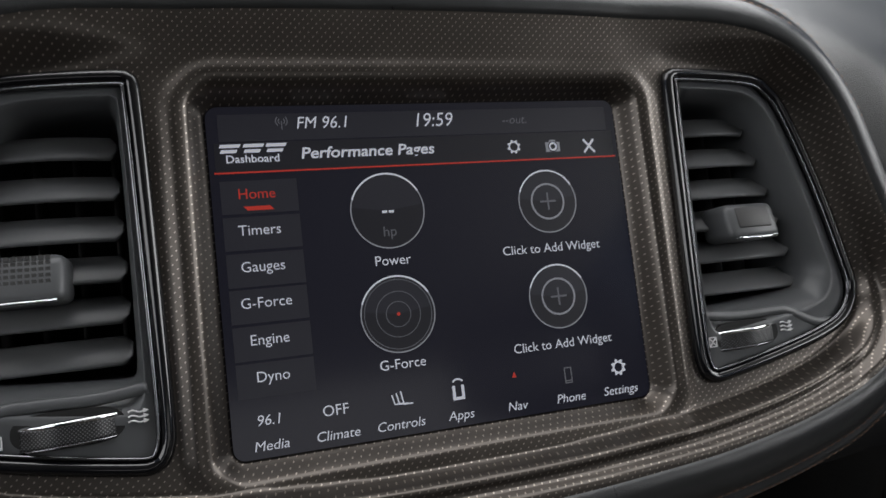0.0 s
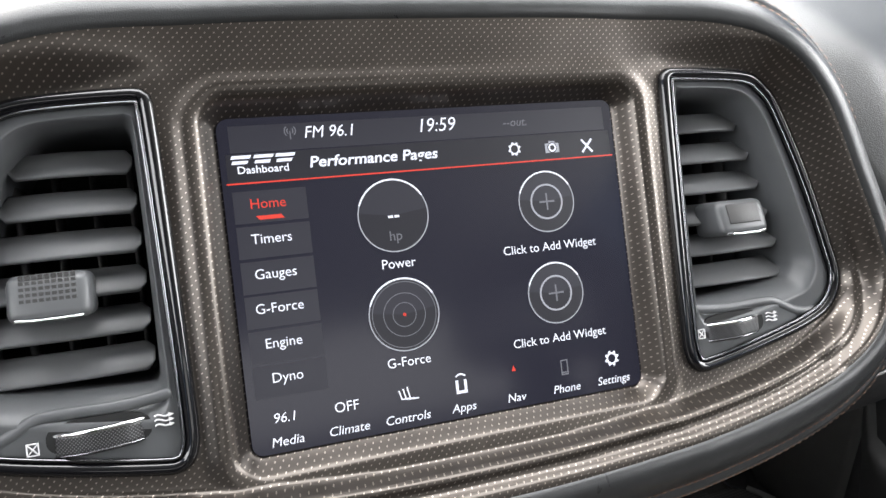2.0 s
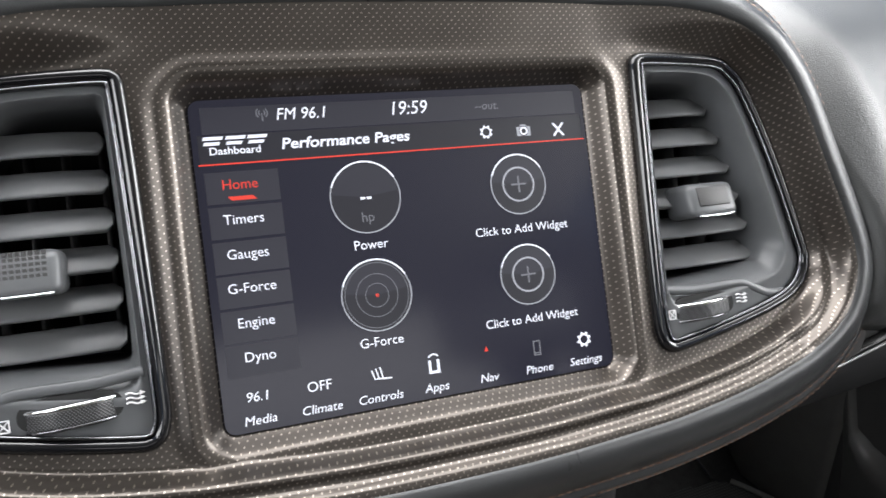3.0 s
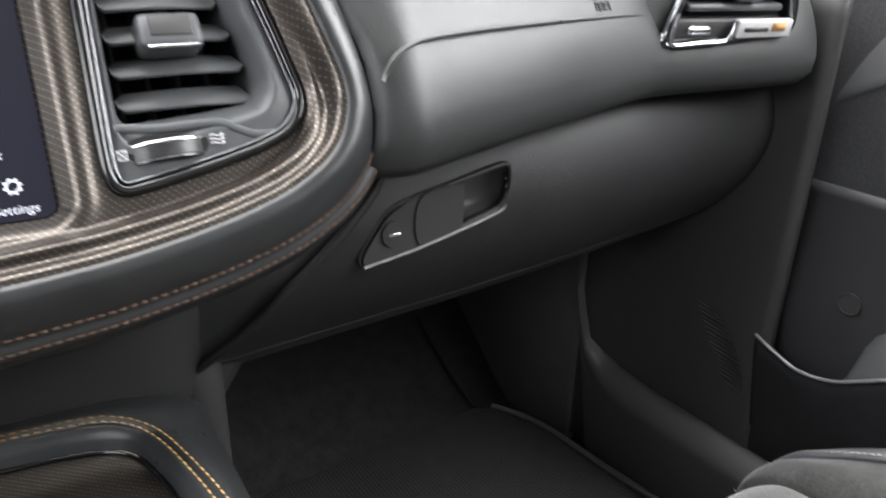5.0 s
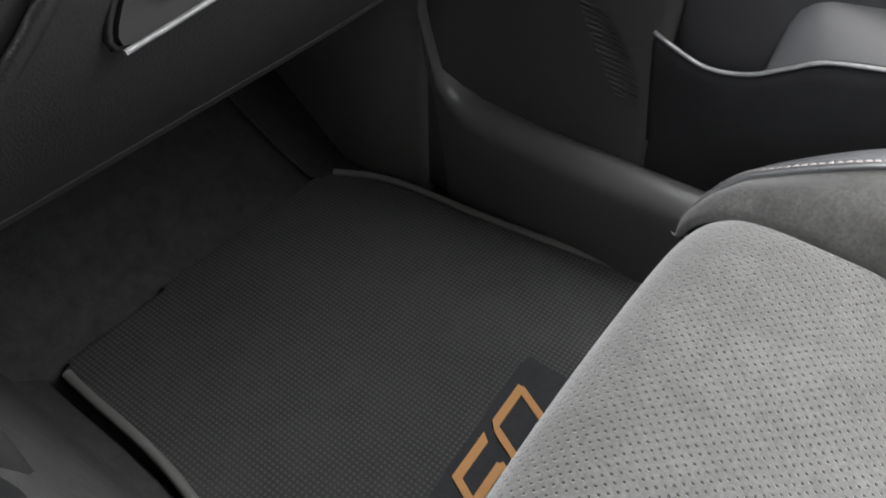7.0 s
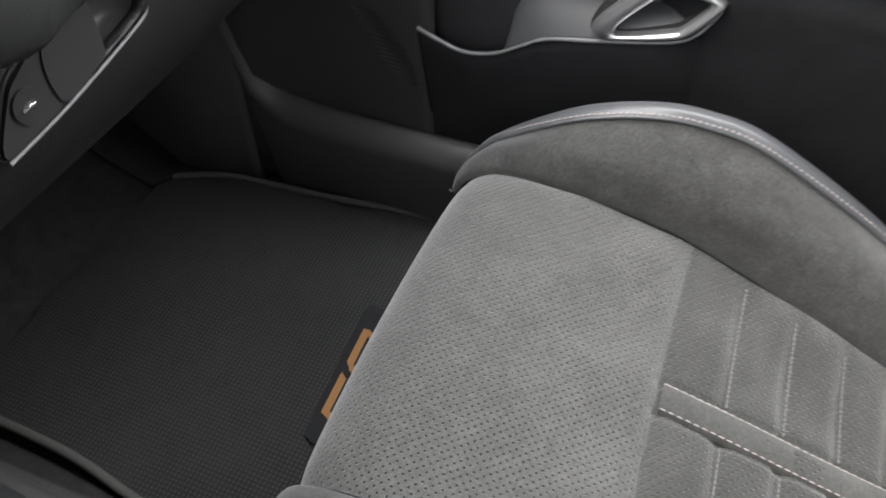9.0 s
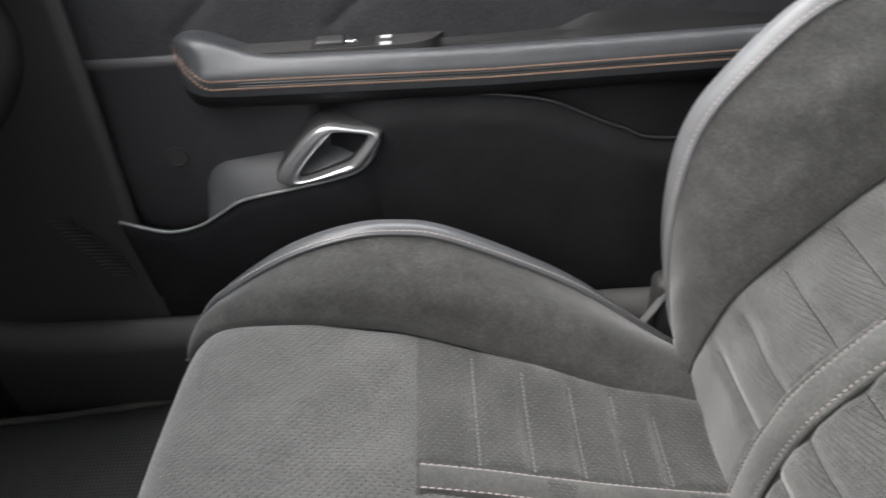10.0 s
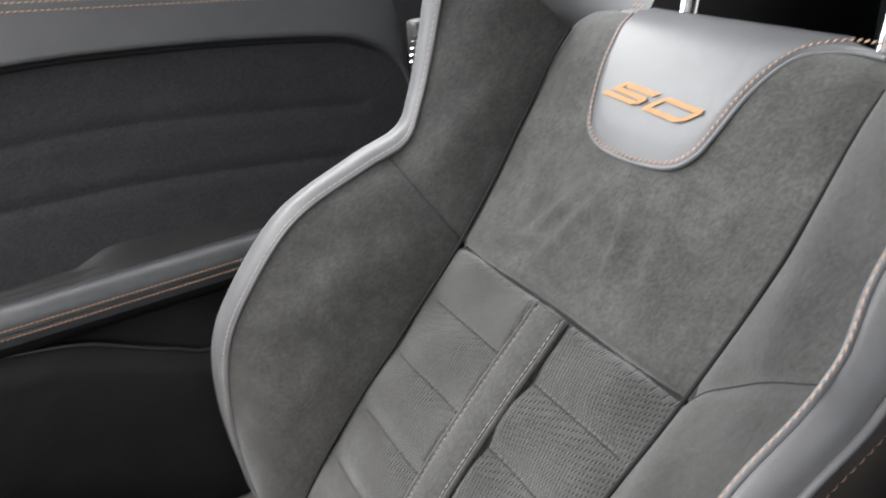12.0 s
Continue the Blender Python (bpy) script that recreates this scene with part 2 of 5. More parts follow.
def grid(name, P, mat, parent=None, label="", wrap_u=False, wrap_v=False, thick=0.0, caps=False):
    """A sheet through an array of points (n, m, 3); with thick, a slab with its back that far behind."""
    n, m = P.shape[:2]
    verts = P.reshape(-1, 3)
    idx = np.arange(n * m).reshape(n, m)
    faces = []
    for i in range(n if wrap_u else n - 1):
        for j in range(m if wrap_v else m - 1):
            i2, j2 = (i + 1) % n, (j + 1) % m
            faces.append((idx[i, j], idx[i2, j], idx[i2, j2], idx[i, j2]))
    if caps and wrap_v:
        faces += [tuple(idx[0][::-1]), tuple(idx[-1])]
    if thick:
        du = np.gradient(P, axis=0)
        dv = np.gradient(P, axis=1)
        nn = np.cross(du, dv)
        nn /= np.linalg.norm(nn, axis=2, keepdims=True) + 1e-12
        back = (P - nn * thick).reshape(-1, 3)
        o = n * m
        verts = np.concatenate([verts, back])
        faces += [tuple(o + f for f in q[::-1]) for q in list(faces)]
        rim = list(idx[:, 0]) + list(idx[-1, 1:]) + list(idx[-2::-1, -1]) + list(idx[0, -2:0:-1])
        for a, b in zip(rim, rim[1:] + rim[:1]):
            faces.append((b, a, a + o, b + o))
    return raw(name, verts, faces, mat, parent, label)


def tube(name, pts, r, mat, parent=None, label="", sides=8, closed=False, flat=None, up=(0, 0, 1)):
    """A round (or, with flat = (rx, ry), oval) bar along pts."""
    p = np.array(pts, float)
    tang = np.gradient(p, axis=0)
    if closed:
        tang = np.roll(p, -1, 0) - np.roll(p, 1, 0)
    tang /= np.linalg.norm(tang, axis=1, keepdims=True) + 1e-12
    side = np.cross(tang, np.array(up, float))
    side /= np.linalg.norm(side, axis=1, keepdims=True) + 1e-12
    over = np.cross(side, tang)
    a = np.linspace(0, 2 * np.pi, sides, endpoint=False)
    rx, ry = flat or (r, r)
    P = p[:, None] + rx * np.cos(a)[None, :, None] * side[:, None] + ry * np.sin(a)[None, :, None] * over[:, None]
    return grid(name, P, mat, parent, label, wrap_u=closed, wrap_v=True, caps=not closed)


def stitches(name, pts, normal, pitch, size, mat, parent, label="", slant=0.0):
    """A row of single thread stitches along pts, as one mesh."""
    p = np.array(pts, float)
    s = np.concatenate([[0], np.cumsum(np.linalg.norm(np.diff(p, axis=0), axis=1))])
    k = int(s[-1] / pitch)
    q = (np.arange(k) + 0.5) * pitch
    c = np.stack([np.interp(q, s, p[:, i]) for i in range(3)], 1)
    e = np.stack([np.interp(q + 0.0005, s, p[:, i]) for i in range(3)], 1) - np.stack([np.interp(q - 0.0005, s, p[:, i]) for i in range(3)], 1)
    e /= np.linalg.norm(e, axis=1, keepdims=True) + 1e-12
    nn = np.array(normal, float)
    if nn.ndim == 2:
        nn = np.stack([np.interp(q, s, nn[:, i]) for i in range(3)], 1)
    else:
        nn = np.repeat(nn[None], k, 0)
    w = np.cross(nn, e)
    w /= np.linalg.norm(w, axis=1, keepdims=True) + 1e-12
    e = e * np.cos(slant) + w * np.sin(slant)
    w = np.cross(nn, e)
    L, W, H = size
    verts, faces = [], []
    shape = [(-0.5, 0, -0.6), (-0.25, -0.5, 0.4), (-0.25, 0.5, 0.4), (0.25, -0.5, 0.4), (0.25, 0.5, 0.4), (0.5, 0, -0.6), (0, 0, 1.0)]
    tri = [(0, 1, 2), (1, 3, 6), (3, 4, 6), (4, 2, 6), (2, 1, 6), (3, 5, 4)]
    for i in range(k):
        o = len(verts)
        for a, b, h in shape:
            verts.append(c[i] + e[i] * a * L + w[i] * b * W + nn[i] * h * H)
        faces += [tuple(o + f for f in t) for t in tri]
    ob = raw(name, verts, faces, mat, parent, label)
    ob["kind"] = "stuff"
    return ob


def box(name, c, size, mat, parent=None, label="", bevel=0.003, m=None, seg=2):
    bm = bmesh.new()
    bmesh.ops.create_cube(bm, size=1.0, matrix=Matrix.LocRotScale(c, None, size))
    if bevel:
        bmesh.ops.bevel(bm, geom=bm.edges[:], offset=min(bevel, min(size) * 0.45), segments=seg, affect="EDGES", profile=0.5)
    if m is not None:
        bmesh.ops.transform(bm, matrix=m, verts=bm.verts)
    return part(name, bm, mat, parent, label)


def sdist(P, poly):
    """Signed distance of the points P (n, 2) from a closed outline: below zero inside."""
    P, a = np.asarray(P, float), np.asarray(poly, float)
    b = np.roll(a, -1, 0)
    best = np.full(len(P), 1e9)
    inside = np.zeros(len(P), bool)
    for p, q in zip(a, b):
        e = q - p
        t = np.clip(((P - p) @ e) / (e @ e + 1e-15), 0, 1)
        best = np.minimum(best, np.linalg.norm(P - p - t[:, None] * e, axis=1))
        cross = ((p[1] > P[:, 1]) != (q[1] > P[:, 1])) & (P[:, 0] < (q[0] - p[0]) * (P[:, 1] - p[1]) / (q[1] - p[1] + 1e-15) + p[0])
        inside ^= cross
    return np.where(inside, -best, best)


def outward(poly):
    """Unit normals of a closed, counter-clockwise plane outline."""
    t = np.roll(poly, -1, 0) - np.roll(poly, 1, 0)
    t /= np.linalg.norm(t, axis=1, keepdims=True) + 1e-12
    return np.stack([t[:, 1], -t[:, 0]], 1)


def ring(name, poly, profile, mat, parent=None, label="", closed_profile=True):
    """Sweeps a profile of (outward, height) round a closed counter-clockwise outline in the object's own xy plane."""
    nn = outward(poly)
    P = np.stack([np.concatenate([poly + nn * o, np.full((len(poly), 1), h)], 1) for o, h in profile], 1)
    return grid(name, P, mat, parent, label, wrap_u=True, wrap_v=closed_profile)


def plate(name, poly, z0, z1, mat, parent=None, label="", m=None):
    """A flat piece: a closed counter-clockwise outline raised from z0 to z1."""
    bm = bmesh.new()
    lo = [bm.verts.new((x, y, z0)) for x, y in poly]
    hi = [bm.verts.new((x, y, z1)) for x, y in poly]
    bm.faces.new(hi)
    bm.faces.new(lo[::-1])
    for i in range(len(lo)):
        bm.faces.new((lo[i - 1], lo[i], hi[i], hi[i - 1]))
    if m is not None:
        bmesh.ops.transform(bm, matrix=m, verts=bm.verts)
    return part(name, bm, mat, parent, label, smooth=False)


def smooth01(x):
    x = np.clip(x, 0, 1)
    return x * x * (3 - 2 * x)


# ---- centre stack: bezel, vents, screen (built in the screen's own plane: x right, y up, z out) ----
SX = Vector((math.cos(radians(5)), -math.sin(radians(5)), 0))
SN = Vector((-math.sin(radians(5)) * math.cos(radians(24)), -math.cos(radians(5)) * math.cos(radians(24)), math.sin(radians(24))))
SY = SN.cross(SX)
STACK = Matrix(((SX.x, SY.x, SN.x, 0), (SX.y, SY.y, SN.y, 0), (SX.z, SY.z, SN.z, 0.70), (0, 0, 0, 1)))

half = [(0.0376, -0.0945), (0.08, -0.0920), (0.105, -0.0897), (0.135, -0.0850), (0.160, -0.0792), (0.181, -0.0720), (0.200, -0.0605), (0.2105, -0.046), (0.2135, -0.025), (0.201, 0.02),
        (0.188, 0.058), (0.168, 0.083), (0.135, 0.0965), (0.08, 0.101)]
BEZEL = spline([(0, -0.0950)] + half + [(0, 0.102)] + [(-u, v) for u, v in half[::-1]], 260, True)
VENT = spline([(0.1105, 0.068), (0.109, 0.023), (0.1075, -0.042), (0.1085, -0.056), (0.112, -0.0608), (0.119, -0.0612), (0.150, -0.0555), (0.176, -0.049),
               (0.190, -0.042), (0.1965, -0.030), (0.194, -0.014), (0.1845, 0.022), (0.1725, 0.055), (0.165, 0.066), (0.154, 0.0725), (0.118, 0.0748), (0.1118, 0.073)], 140, True)
OPEN = [(0.1180, 0.059), (0.1170, -0.02), (0.1185, -0.0290), (0.122, -0.031), (0.168, -0.0275), (0.176, -0.0235), (0.1785, -0.014), (0.172, 0.015), (0.163, 0.045),
        (0.157, 0.056), (0.147, 0.0625), (0.1225, 0.0640)]


def edge_rise(u, v):
    return 0.003 + 0.0155 * np.maximum(smooth01((np.abs(u) - 0.09) / 0.10), smooth01((-v - 0.025) / 0.05))


# two rolled ridges along the lower edge, with a groove between them
STEPS = spline([(0, 0.99), (0.0030, 1.0), (0.0046, 0.97), (0.0060, 0.84), (0.0076, 0.72), (0.0092, 0.70), (0.0108, 0.74), (0.0122, 0.73), (0.0136, 0.60), (0.0150, 0.30), (0.0164, 0.08), (0.0185, 0.0), (0.03, 0.0)], 140)


def bezel_height(u, v, d, near):
    """Height of the trim over the screen's plane; d is the distance inside its outline, near that from the vents."""
    low = smooth01((-v - 0.03) / 0.03)
    step = np.interp(d, *STEPS.T)
    rise = smooth01(1 - d / 0.028) * (1 - low) + step * low
    w = 0.009 + edge_rise(u, v) * rise * smooth01((near + 0.004) / 0.018)
    w = w - (0.0044 * np.exp(-((d - 0.0083) / 0.0022) ** 2) + 0.0022 * np.exp(-((d - 0.0215) / 0.0045) ** 2)) * smooth01((near - 0.002) / 0.006) * smooth01((0.015 - v) / 0.05) * (1 - low)
    rec = np.maximum(np.abs(u) - 0.0865, np.abs(v) - 0.0648)
    corner = (np.abs(u) > 0.0825) & (np.abs(v) > 0.0608)
    rec = np.where(corner, np.hypot(np.abs(u) - 0.0825, np.abs(v) - 0.0608) - 0.004, rec)
    return w - 0.0105 * smooth01(1 - rec / 0.0085) + 0.0016 * np.exp(-((rec - 0.012) / 0.004) ** 2)


stack = thing("dash_fascia", "bronze perforated dashboard panel round the screen and vents", "dashboard panel", STACK)
us, vs = np.arange(-0.216, 0.2161, 0.0010), np.arange(-0.1005, 0.1041, 0.0010)
U, V = np.meshgrid(us, vs, indexing="ij")
Q = np.stack([U.ravel(), V.ravel()], 1)
dout = -sdist(Q, BEZEL).reshape(U.shape)
VENTL = VENT[::-1] * (-1, 1)
dv = np.minimum(sdist(Q, VENT), sdist(Q, VENTL)).reshape(U.shape)
rec = np.maximum(np.abs(U) - 0.0865, np.abs(V) - 0.0648)
W = bezel_height(U, V, np.maximum(dout, 0), dv)
keep = (dout > -0.0012) & (dv > -0.001) & (rec > -0.001)
idx = np.arange(U.size).reshape(U.shape)
quad = keep[:-1, :-1] & keep[1:, :-1] & keep[1:, 1:] & keep[:-1, 1:]
faces = np.stack([idx[:-1, :-1], idx[1:, :-1], idx[1:, 1:], idx[:-1, 1:]], -1)[quad]
used, inv = np.unique(faces, return_inverse=True)
raw("face", np.stack([U, V, W], -1).reshape(-1, 3)[used], inv.reshape(faces.shape), BRONZE, stack)

# padded leather rim with its two rows of stitching
nn = outward(BEZEL)
near_ = np.minimum(sdist(BEZEL, VENT), sdist(BEZEL, VENTL))
edge_w = 0.009 + edge_rise(BEZEL[:, 0], BEZEL[:, 1]) * smooth01((near_ + 0.004) / 0.018)
prof = [(-0.003, -0.006), (-0.0015, 0.0002), (0.001, 0.0014), (0.005, 0.0012), (0.010, -0.0018), (0.0145, -0.0062), (0.0172, -0.0095), (0.0195, -0.0126), (0.0208, -0.0144), (0.0222, -0.0138), (0.0245, -0.0150), (0.0265, -0.0178),
        (0.029, -0.025), (0.031, -0.05), (0.022, -0.07)]
RIM = np.stack([np.concatenate([BEZEL + nn * o, (edge_w + h)[:, None]], 1) for o, h in prof], 1)
rim = grid("padded_rim", RIM, LEATHER, stack, "padded black leather rim", wrap_u=True)
for o, h, nm in ((0.0185, -0.0108, "seam_thread"), (0.0243, -0.0143, "seam_thread")):
    line = np.concatenate([BEZEL + nn * o, (edge_w + h)[:, None]], 1)
    nrm = np.concatenate([nn * 0.6, np.full((len(nn), 1), 0.8)], 1)
    stitches(nm, np.concatenate([line, line[:1]]), np.concatenate([nrm, nrm[:1]]), 0.0042, (0.0038, 0.0010, 0.0005), THREAD_RUST, stack, "rust-coloured thread")


def mirror2(poly, side):
    p = np.array(poly, float)
    return p if side > 0 else p[::-1] * (-1, 1)


def air_vent(side):
    v = thing("air_vent", "black air vent with slats, square tab and chrome-edged thumbwheel", "air vent", STACK, group="centre vents")
    out = mirror2(VENT, side)
    op = mirror2(spline(OPEN, 140, True), side)
    ring("gloss_frame", out, [(0.0022, 0.002), (0.0022, 0.0105), (0.001, 0.0125), (-0.001, 0.0128), (-0.0028, 0.0115), (-0.0034, 0.006), (-0.0034, 0.002)], GLOSS, v, "gloss black frame")
    # Dark chrome ring stands in for the bright reflection along the gloss frame.
    ring("reflection_line", out, [(-0.0028, 0.0112), (-0.0032, 0.0122), (-0.0042, 0.0120), (-0.0044, 0.0105)], DARK_CHROME, v, "thin dark chrome line drawn for the frame's reflection")
    # funnel from the frame down to the slats
    c = op.mean(0)

    def by_angle(p, n=140):
        a = np.unwrap(np.arctan2(p[:, 1] - c[1], p[:, 0] - c[0]))
        q = a[0] + (np.arange(n) / n) * 2 * np.pi * np.sign(a[-1] - a[0])
        a2 = np.concatenate([a, [a[0] + 2 * np.pi * np.sign(a[-1] - a[0])]])
        p2 = np.concatenate([p, p[:1]])
        return np.stack([np.interp(q, a2, p2[:, i]) for i in (0, 1)], 1)

    o2 = out - outward(out) * 0.0036
    a0 = np.arctan2(*(o2[0] - c)[::-1])
    k = int(np.argmin(np.abs(np.angle(np.exp(1j * (np.arctan2(op[:, 1] - c[1], op[:, 0] - c[0]) - a0))))))
    A, B = by_angle(o2), by_angle(np.roll(op, -k, 0))
    rows = []
    for f, w in ((0, 0.0092), (0.15, 0.0098), (0.42, 0.0098), (0.50, 0.0104), (0.56, 0.0100), (0.70, 0.0070), (0.90, 0.0030), (1.0, -0.002), (1.0, -0.012), (1.0, -0.05)):
        p = A * (1 - f) + B * f
        rows.append(np.concatenate([p, np.full((len(p), 1), w)], 1))
    grid("funnel", np.stack(rows, 1), SATIN, v, wrap_u=True)
    # Near-black plate closes the duct and stands in for its dark depth.
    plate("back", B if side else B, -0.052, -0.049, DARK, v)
    # slats
    for i in range(6):
        z = 0.0533 - 0.0148 * i
        row = np.abs(B[:, 1] - z) < 0.006
        u0, u1 = B[row, 0].min() + 0.0016, B[row, 0].max() - 0.0016
        t = np.concatenate([[0, 0.02, 0.05], np.linspace(0.1, 0.9, 7), [0.95, 0.98, 1]])
        P = []
        for a, b in ((0.0046, -0.0085), (0.0050, -0.0070), (0.0042, -0.0052), (-0.0040, 0.0022), (-0.0052, 0.0024), (-0.0057, 0.0012), (-0.0050, -0.0006), (0.0010, -0.0075), (0.0030, -0.0100)):
            bow = -0.004 * (2 * t - 1) ** 2
            tuck = 1 - 0.55 * np.clip(np.abs(2 * t - 1) * 12 - 11, 0, 1)
            P.append(np.stack([u0 + (u1 - u0) * t, z + a * tuck, b - 0.002 + bow], 1))
        grid("slat", np.stack(P, 1), SLAT, v, wrap_v=True, caps=True)
    for i in range(4):
        u = c[0] - 0.02 + 0.0135 * i
        box("rear_vane", (u, 0.016, -0.03), (0.0012, 0.085, 0.02), PLASTIC, v, bevel=0)
    # tab
    cu = side * (0.1440 if side > 0 else 0.1492)
    tab = box("tab", (cu, 0.0052, 0.004), (0.027, 0.0165, 0.022), SATIN, v, "square rubber-faced tab", bevel=0.0035, seg=3)
    for q in tab.data.vertices:
        if q.co.z > 0.008:
            q.co.z -= 0.22 * (q.co.y + 0.003)
    if side < 0:
        bm = bmesh.new()
        for i in range(9):
            for j in range(5):
                bmesh.ops.create_cube(bm, size=1.0, matrix=Matrix.LocRotScale((cu - 0.0082 + i * 0.00205, 0.0042 + j * 0.00205, 0.0148 - 0.22 * (0.0072 + j * 0.00205)), None, (0.0015, 0.0015, 0.0006)))
        part("grip", bm, PLASTIC, v, "fine square grip pattern", smooth=False)["kind"] = "stuff"
    else:
        box("grip", (0, 0, 0), (0.0175, 0.0095, 0.0012), PLASTIC, v, "smooth inset grip", bevel=0.0005, m=Matrix.Translation((cu, 0.0068, 0.0128)) @ Matrix.Rotation(-0.21, 4, "X"))
    tube("chrome_lip", [(cu - 0.0105, -0.0022, 0.0140), (cu - 0.005, -0.0026, 0.0152), (cu + 0.005, -0.0026, 0.0152), (cu + 0.0105, -0.0022, 0.0140)], 0.0007, CHROME, v, "chrome lip")
    # thumbwheel with a dark plate for its recess's shade, and printed marks
    wu = side * (0.1336 if side > 0 else 0.1384)
    tilt = 0.045
    ang = np.linspace(-0.86, 0.86, 73)

    def wheel_row(r, z):
        return np.stack([wu + r * np.sin(ang), -0.0456 + z + tilt * r * np.sin(ang), -0.0040 + r * np.cos(ang) * 0.92], 1)

    rows_ = [wheel_row(0.0195, -0.0040)]
    for q in range(9):
        knurl = 0.00035 * ((np.arange(73) + q) % 2)
        rows_.append(wheel_row(0.0206, -0.0037 + 0.00078 * q) + knurl[:, None] * (0, 0, 1))
    rows_.append(wheel_row(0.0195, 0.0030))
    wheel = grid("thumbwheel", np.stack(rows_, 1), KNURL, v, "knurled thumbwheel")
    for z, r, q in ((-0.0041, 0.0006, DARK_CHROME), (0.0031, 0.0009, BRIGHT)):
        tube("chrome_edge", wheel_row(0.0203, z), r, q, wheel, "chrome edge")
    crest = spline([(0.1135, -0.0345), (0.130, -0.0362), (0.150, -0.0360), (0.158, -0.0366), (0.1655, -0.0402), (0.172, -0.0430), (0.182, -0.0440)], 40)
    tube("ridge", np.stack([side * crest[:, 0], crest[:, 1], np.full(40, 0.0094)], 1), 0.0012, SATIN, v, "low ridge over the thumbwheel", flat=(0.0022, 0.0012))
    sh = [(wu + math.copysign(abs(math.cos(a)) ** 0.6, math.cos(a)) * 0.0172, -0.0446 + math.copysign(abs(math.sin(a)) ** 0.8, math.sin(a)) * 0.0062) for a in np.linspace(0, 2 * np.pi, 40, endpoint=False)]
    # Flat dark plate laid on the funnel where the wheel's recess is shaded.
    plate("wheel_shade", sh, 0.0085, 0.0099, DARK, v)
    xu = wu - (0.0188 if side > 0 else 0.0212)
    bm = bmesh.new()
    for du, dv_, sx_, sy_, rot in ((0, 0.002, 0.0040, 0.0004, 0), (0, -0.002, 0.0040, 0.0004, 0), (-0.0018, 0, 0.0004, 0.0044, 0), (0.0018, 0, 0.0004, 0.0044, 0), (0, 0, 0.0052, 0.0004, 0.83), (0, 0, 0.0052, 0.0004, -0.83)):
        bmesh.ops.create_cube(bm, size=1.0, matrix=Matrix.Translation((xu, -0.0462, 0.0108)) @ Matrix.Translation((du, dv_, 0)) @ Matrix.Rotation(rot, 4, "Z") @ Matrix.Diagonal((sx_, sy_, 0.0004, 1)))
    part("closed_mark", bm, WHITE_PRINT, v, "white printed crossed box", smooth=False)
    au = wu + 0.0212
    for i in range(3):
        t = np.linspace(0, 1, 9)
        vv = -0.0418 - 0.0017 * i
        arrow = tube("flow_mark", np.stack([au - 0.0030 + 0.0050 * t, vv + 0.0004 * np.sin(t * 6.3), np.full(9, 0.0108)], 1), 0.00033, WHITE_PRINT, v, sides=5)
        plate("arrow_head", [(au + 0.0018, vv - 0.0008), (au + 0.0036, vv), (au + 0.0018, vv + 0.0008)], 0.0106, 0.0111, WHITE_PRINT, arrow)
    return v


air_vent(1)
air_vent(-1)

# touchscreen
screen = thing("touchscreen", "glossy touchscreen showing a dark performance menu with white icons", "screen", STACK)
rr = []
for cu, cv, a0 in ((0.0828, 0.0613, 0), (-0.0828, 0.0613, 90), (-0.0828, -0.0613, 180), (0.0828, -0.0613, 270)):
    rr += [(cu + 0.0045 * math.cos(radians(a0 + a)), cv + 0.0045 * math.sin(radians(a0 + a))) for a in range(0, 91, 15)]
SCREEN_GLASS = bpy.data.materials.new("screen_glass")
SCREEN_GLASS.use_nodes = True
sb = SCREEN_GLASS.node_tree.nodes["Principled BSDF"]
sb.inputs["Base Color"].default_value = (0.006, 0.006, 0.008, 1)
sb.inputs["Roughness"].default_value = 0.13
sb.inputs["Emission Color"].default_value, sb.inputs["Emission Strength"].default_value = (0.46, 0.46, 0.74, 1), 0.037
plate("glass", rr, -0.006, 0.0, SCREEN_GLASS, screen, "dark glossy glass")


INK = glowing("screen_white", (0.85, 0.88, 1.0), 1.15)
INK_RING = glowing("screen_ring", (0.75, 0.78, 0.88), 0.55)
INK_DIM = glowing("screen_grey", (0.6, 0.62, 0.7), 0.30)
INK_RED = glowing("screen_red", (1.0, 0.07, 0.04), 0.75)
PANE = glowing("screen_panel", (0.5, 0.5, 0.68), 0.052)
PANE_DARK = glowing("screen_panel_dark", (0.5, 0.5, 0.68), 0.028)


def words(body, u, v, size, mat, parent, align="CENTER", shear=0.0, z=0.0004, bold=0.0, wide=1.0, name="lettering"):
    cu = bpy.data.curves.new("words", "FONT")
    cu.body, cu.size, cu.align_x, cu.align_y, cu.shear = body, size, align, "CENTER", shear
    cu.offset, cu.resolution_u, cu.fill_mode = bold, 3, "BOTH"
    tmp = bpy.data.objects.new("words", cu)
    scene.collection.objects.link(tmp)
    me = bpy.data.meshes.new_from_object(tmp.evaluated_get(bpy.context.evaluated_depsgraph_get()))
    bpy.data.objects.remove(tmp)
    bpy.data.curves.remove(cu)
    me.transform(Matrix.Translation((u, v, z)) @ Matrix.Diagonal((wide, 1, 1, 1)))
    me.materials.clear()
    return link(name, me, mat, parent, smooth=False)


def circle(name, u, v, r0, r1, mat, parent, z=0.0004, a0=0.0, a1=360.0, n=48):
    a = np.radians(np.linspace(a0, a1, n + 1))
    P = np.stack([np.stack([u + r * np.cos(a), v + r * np.sin(a), np.full(n + 1, z)], 1) for r in (r1, r0)], 1)
    return grid(name, P, mat, parent)


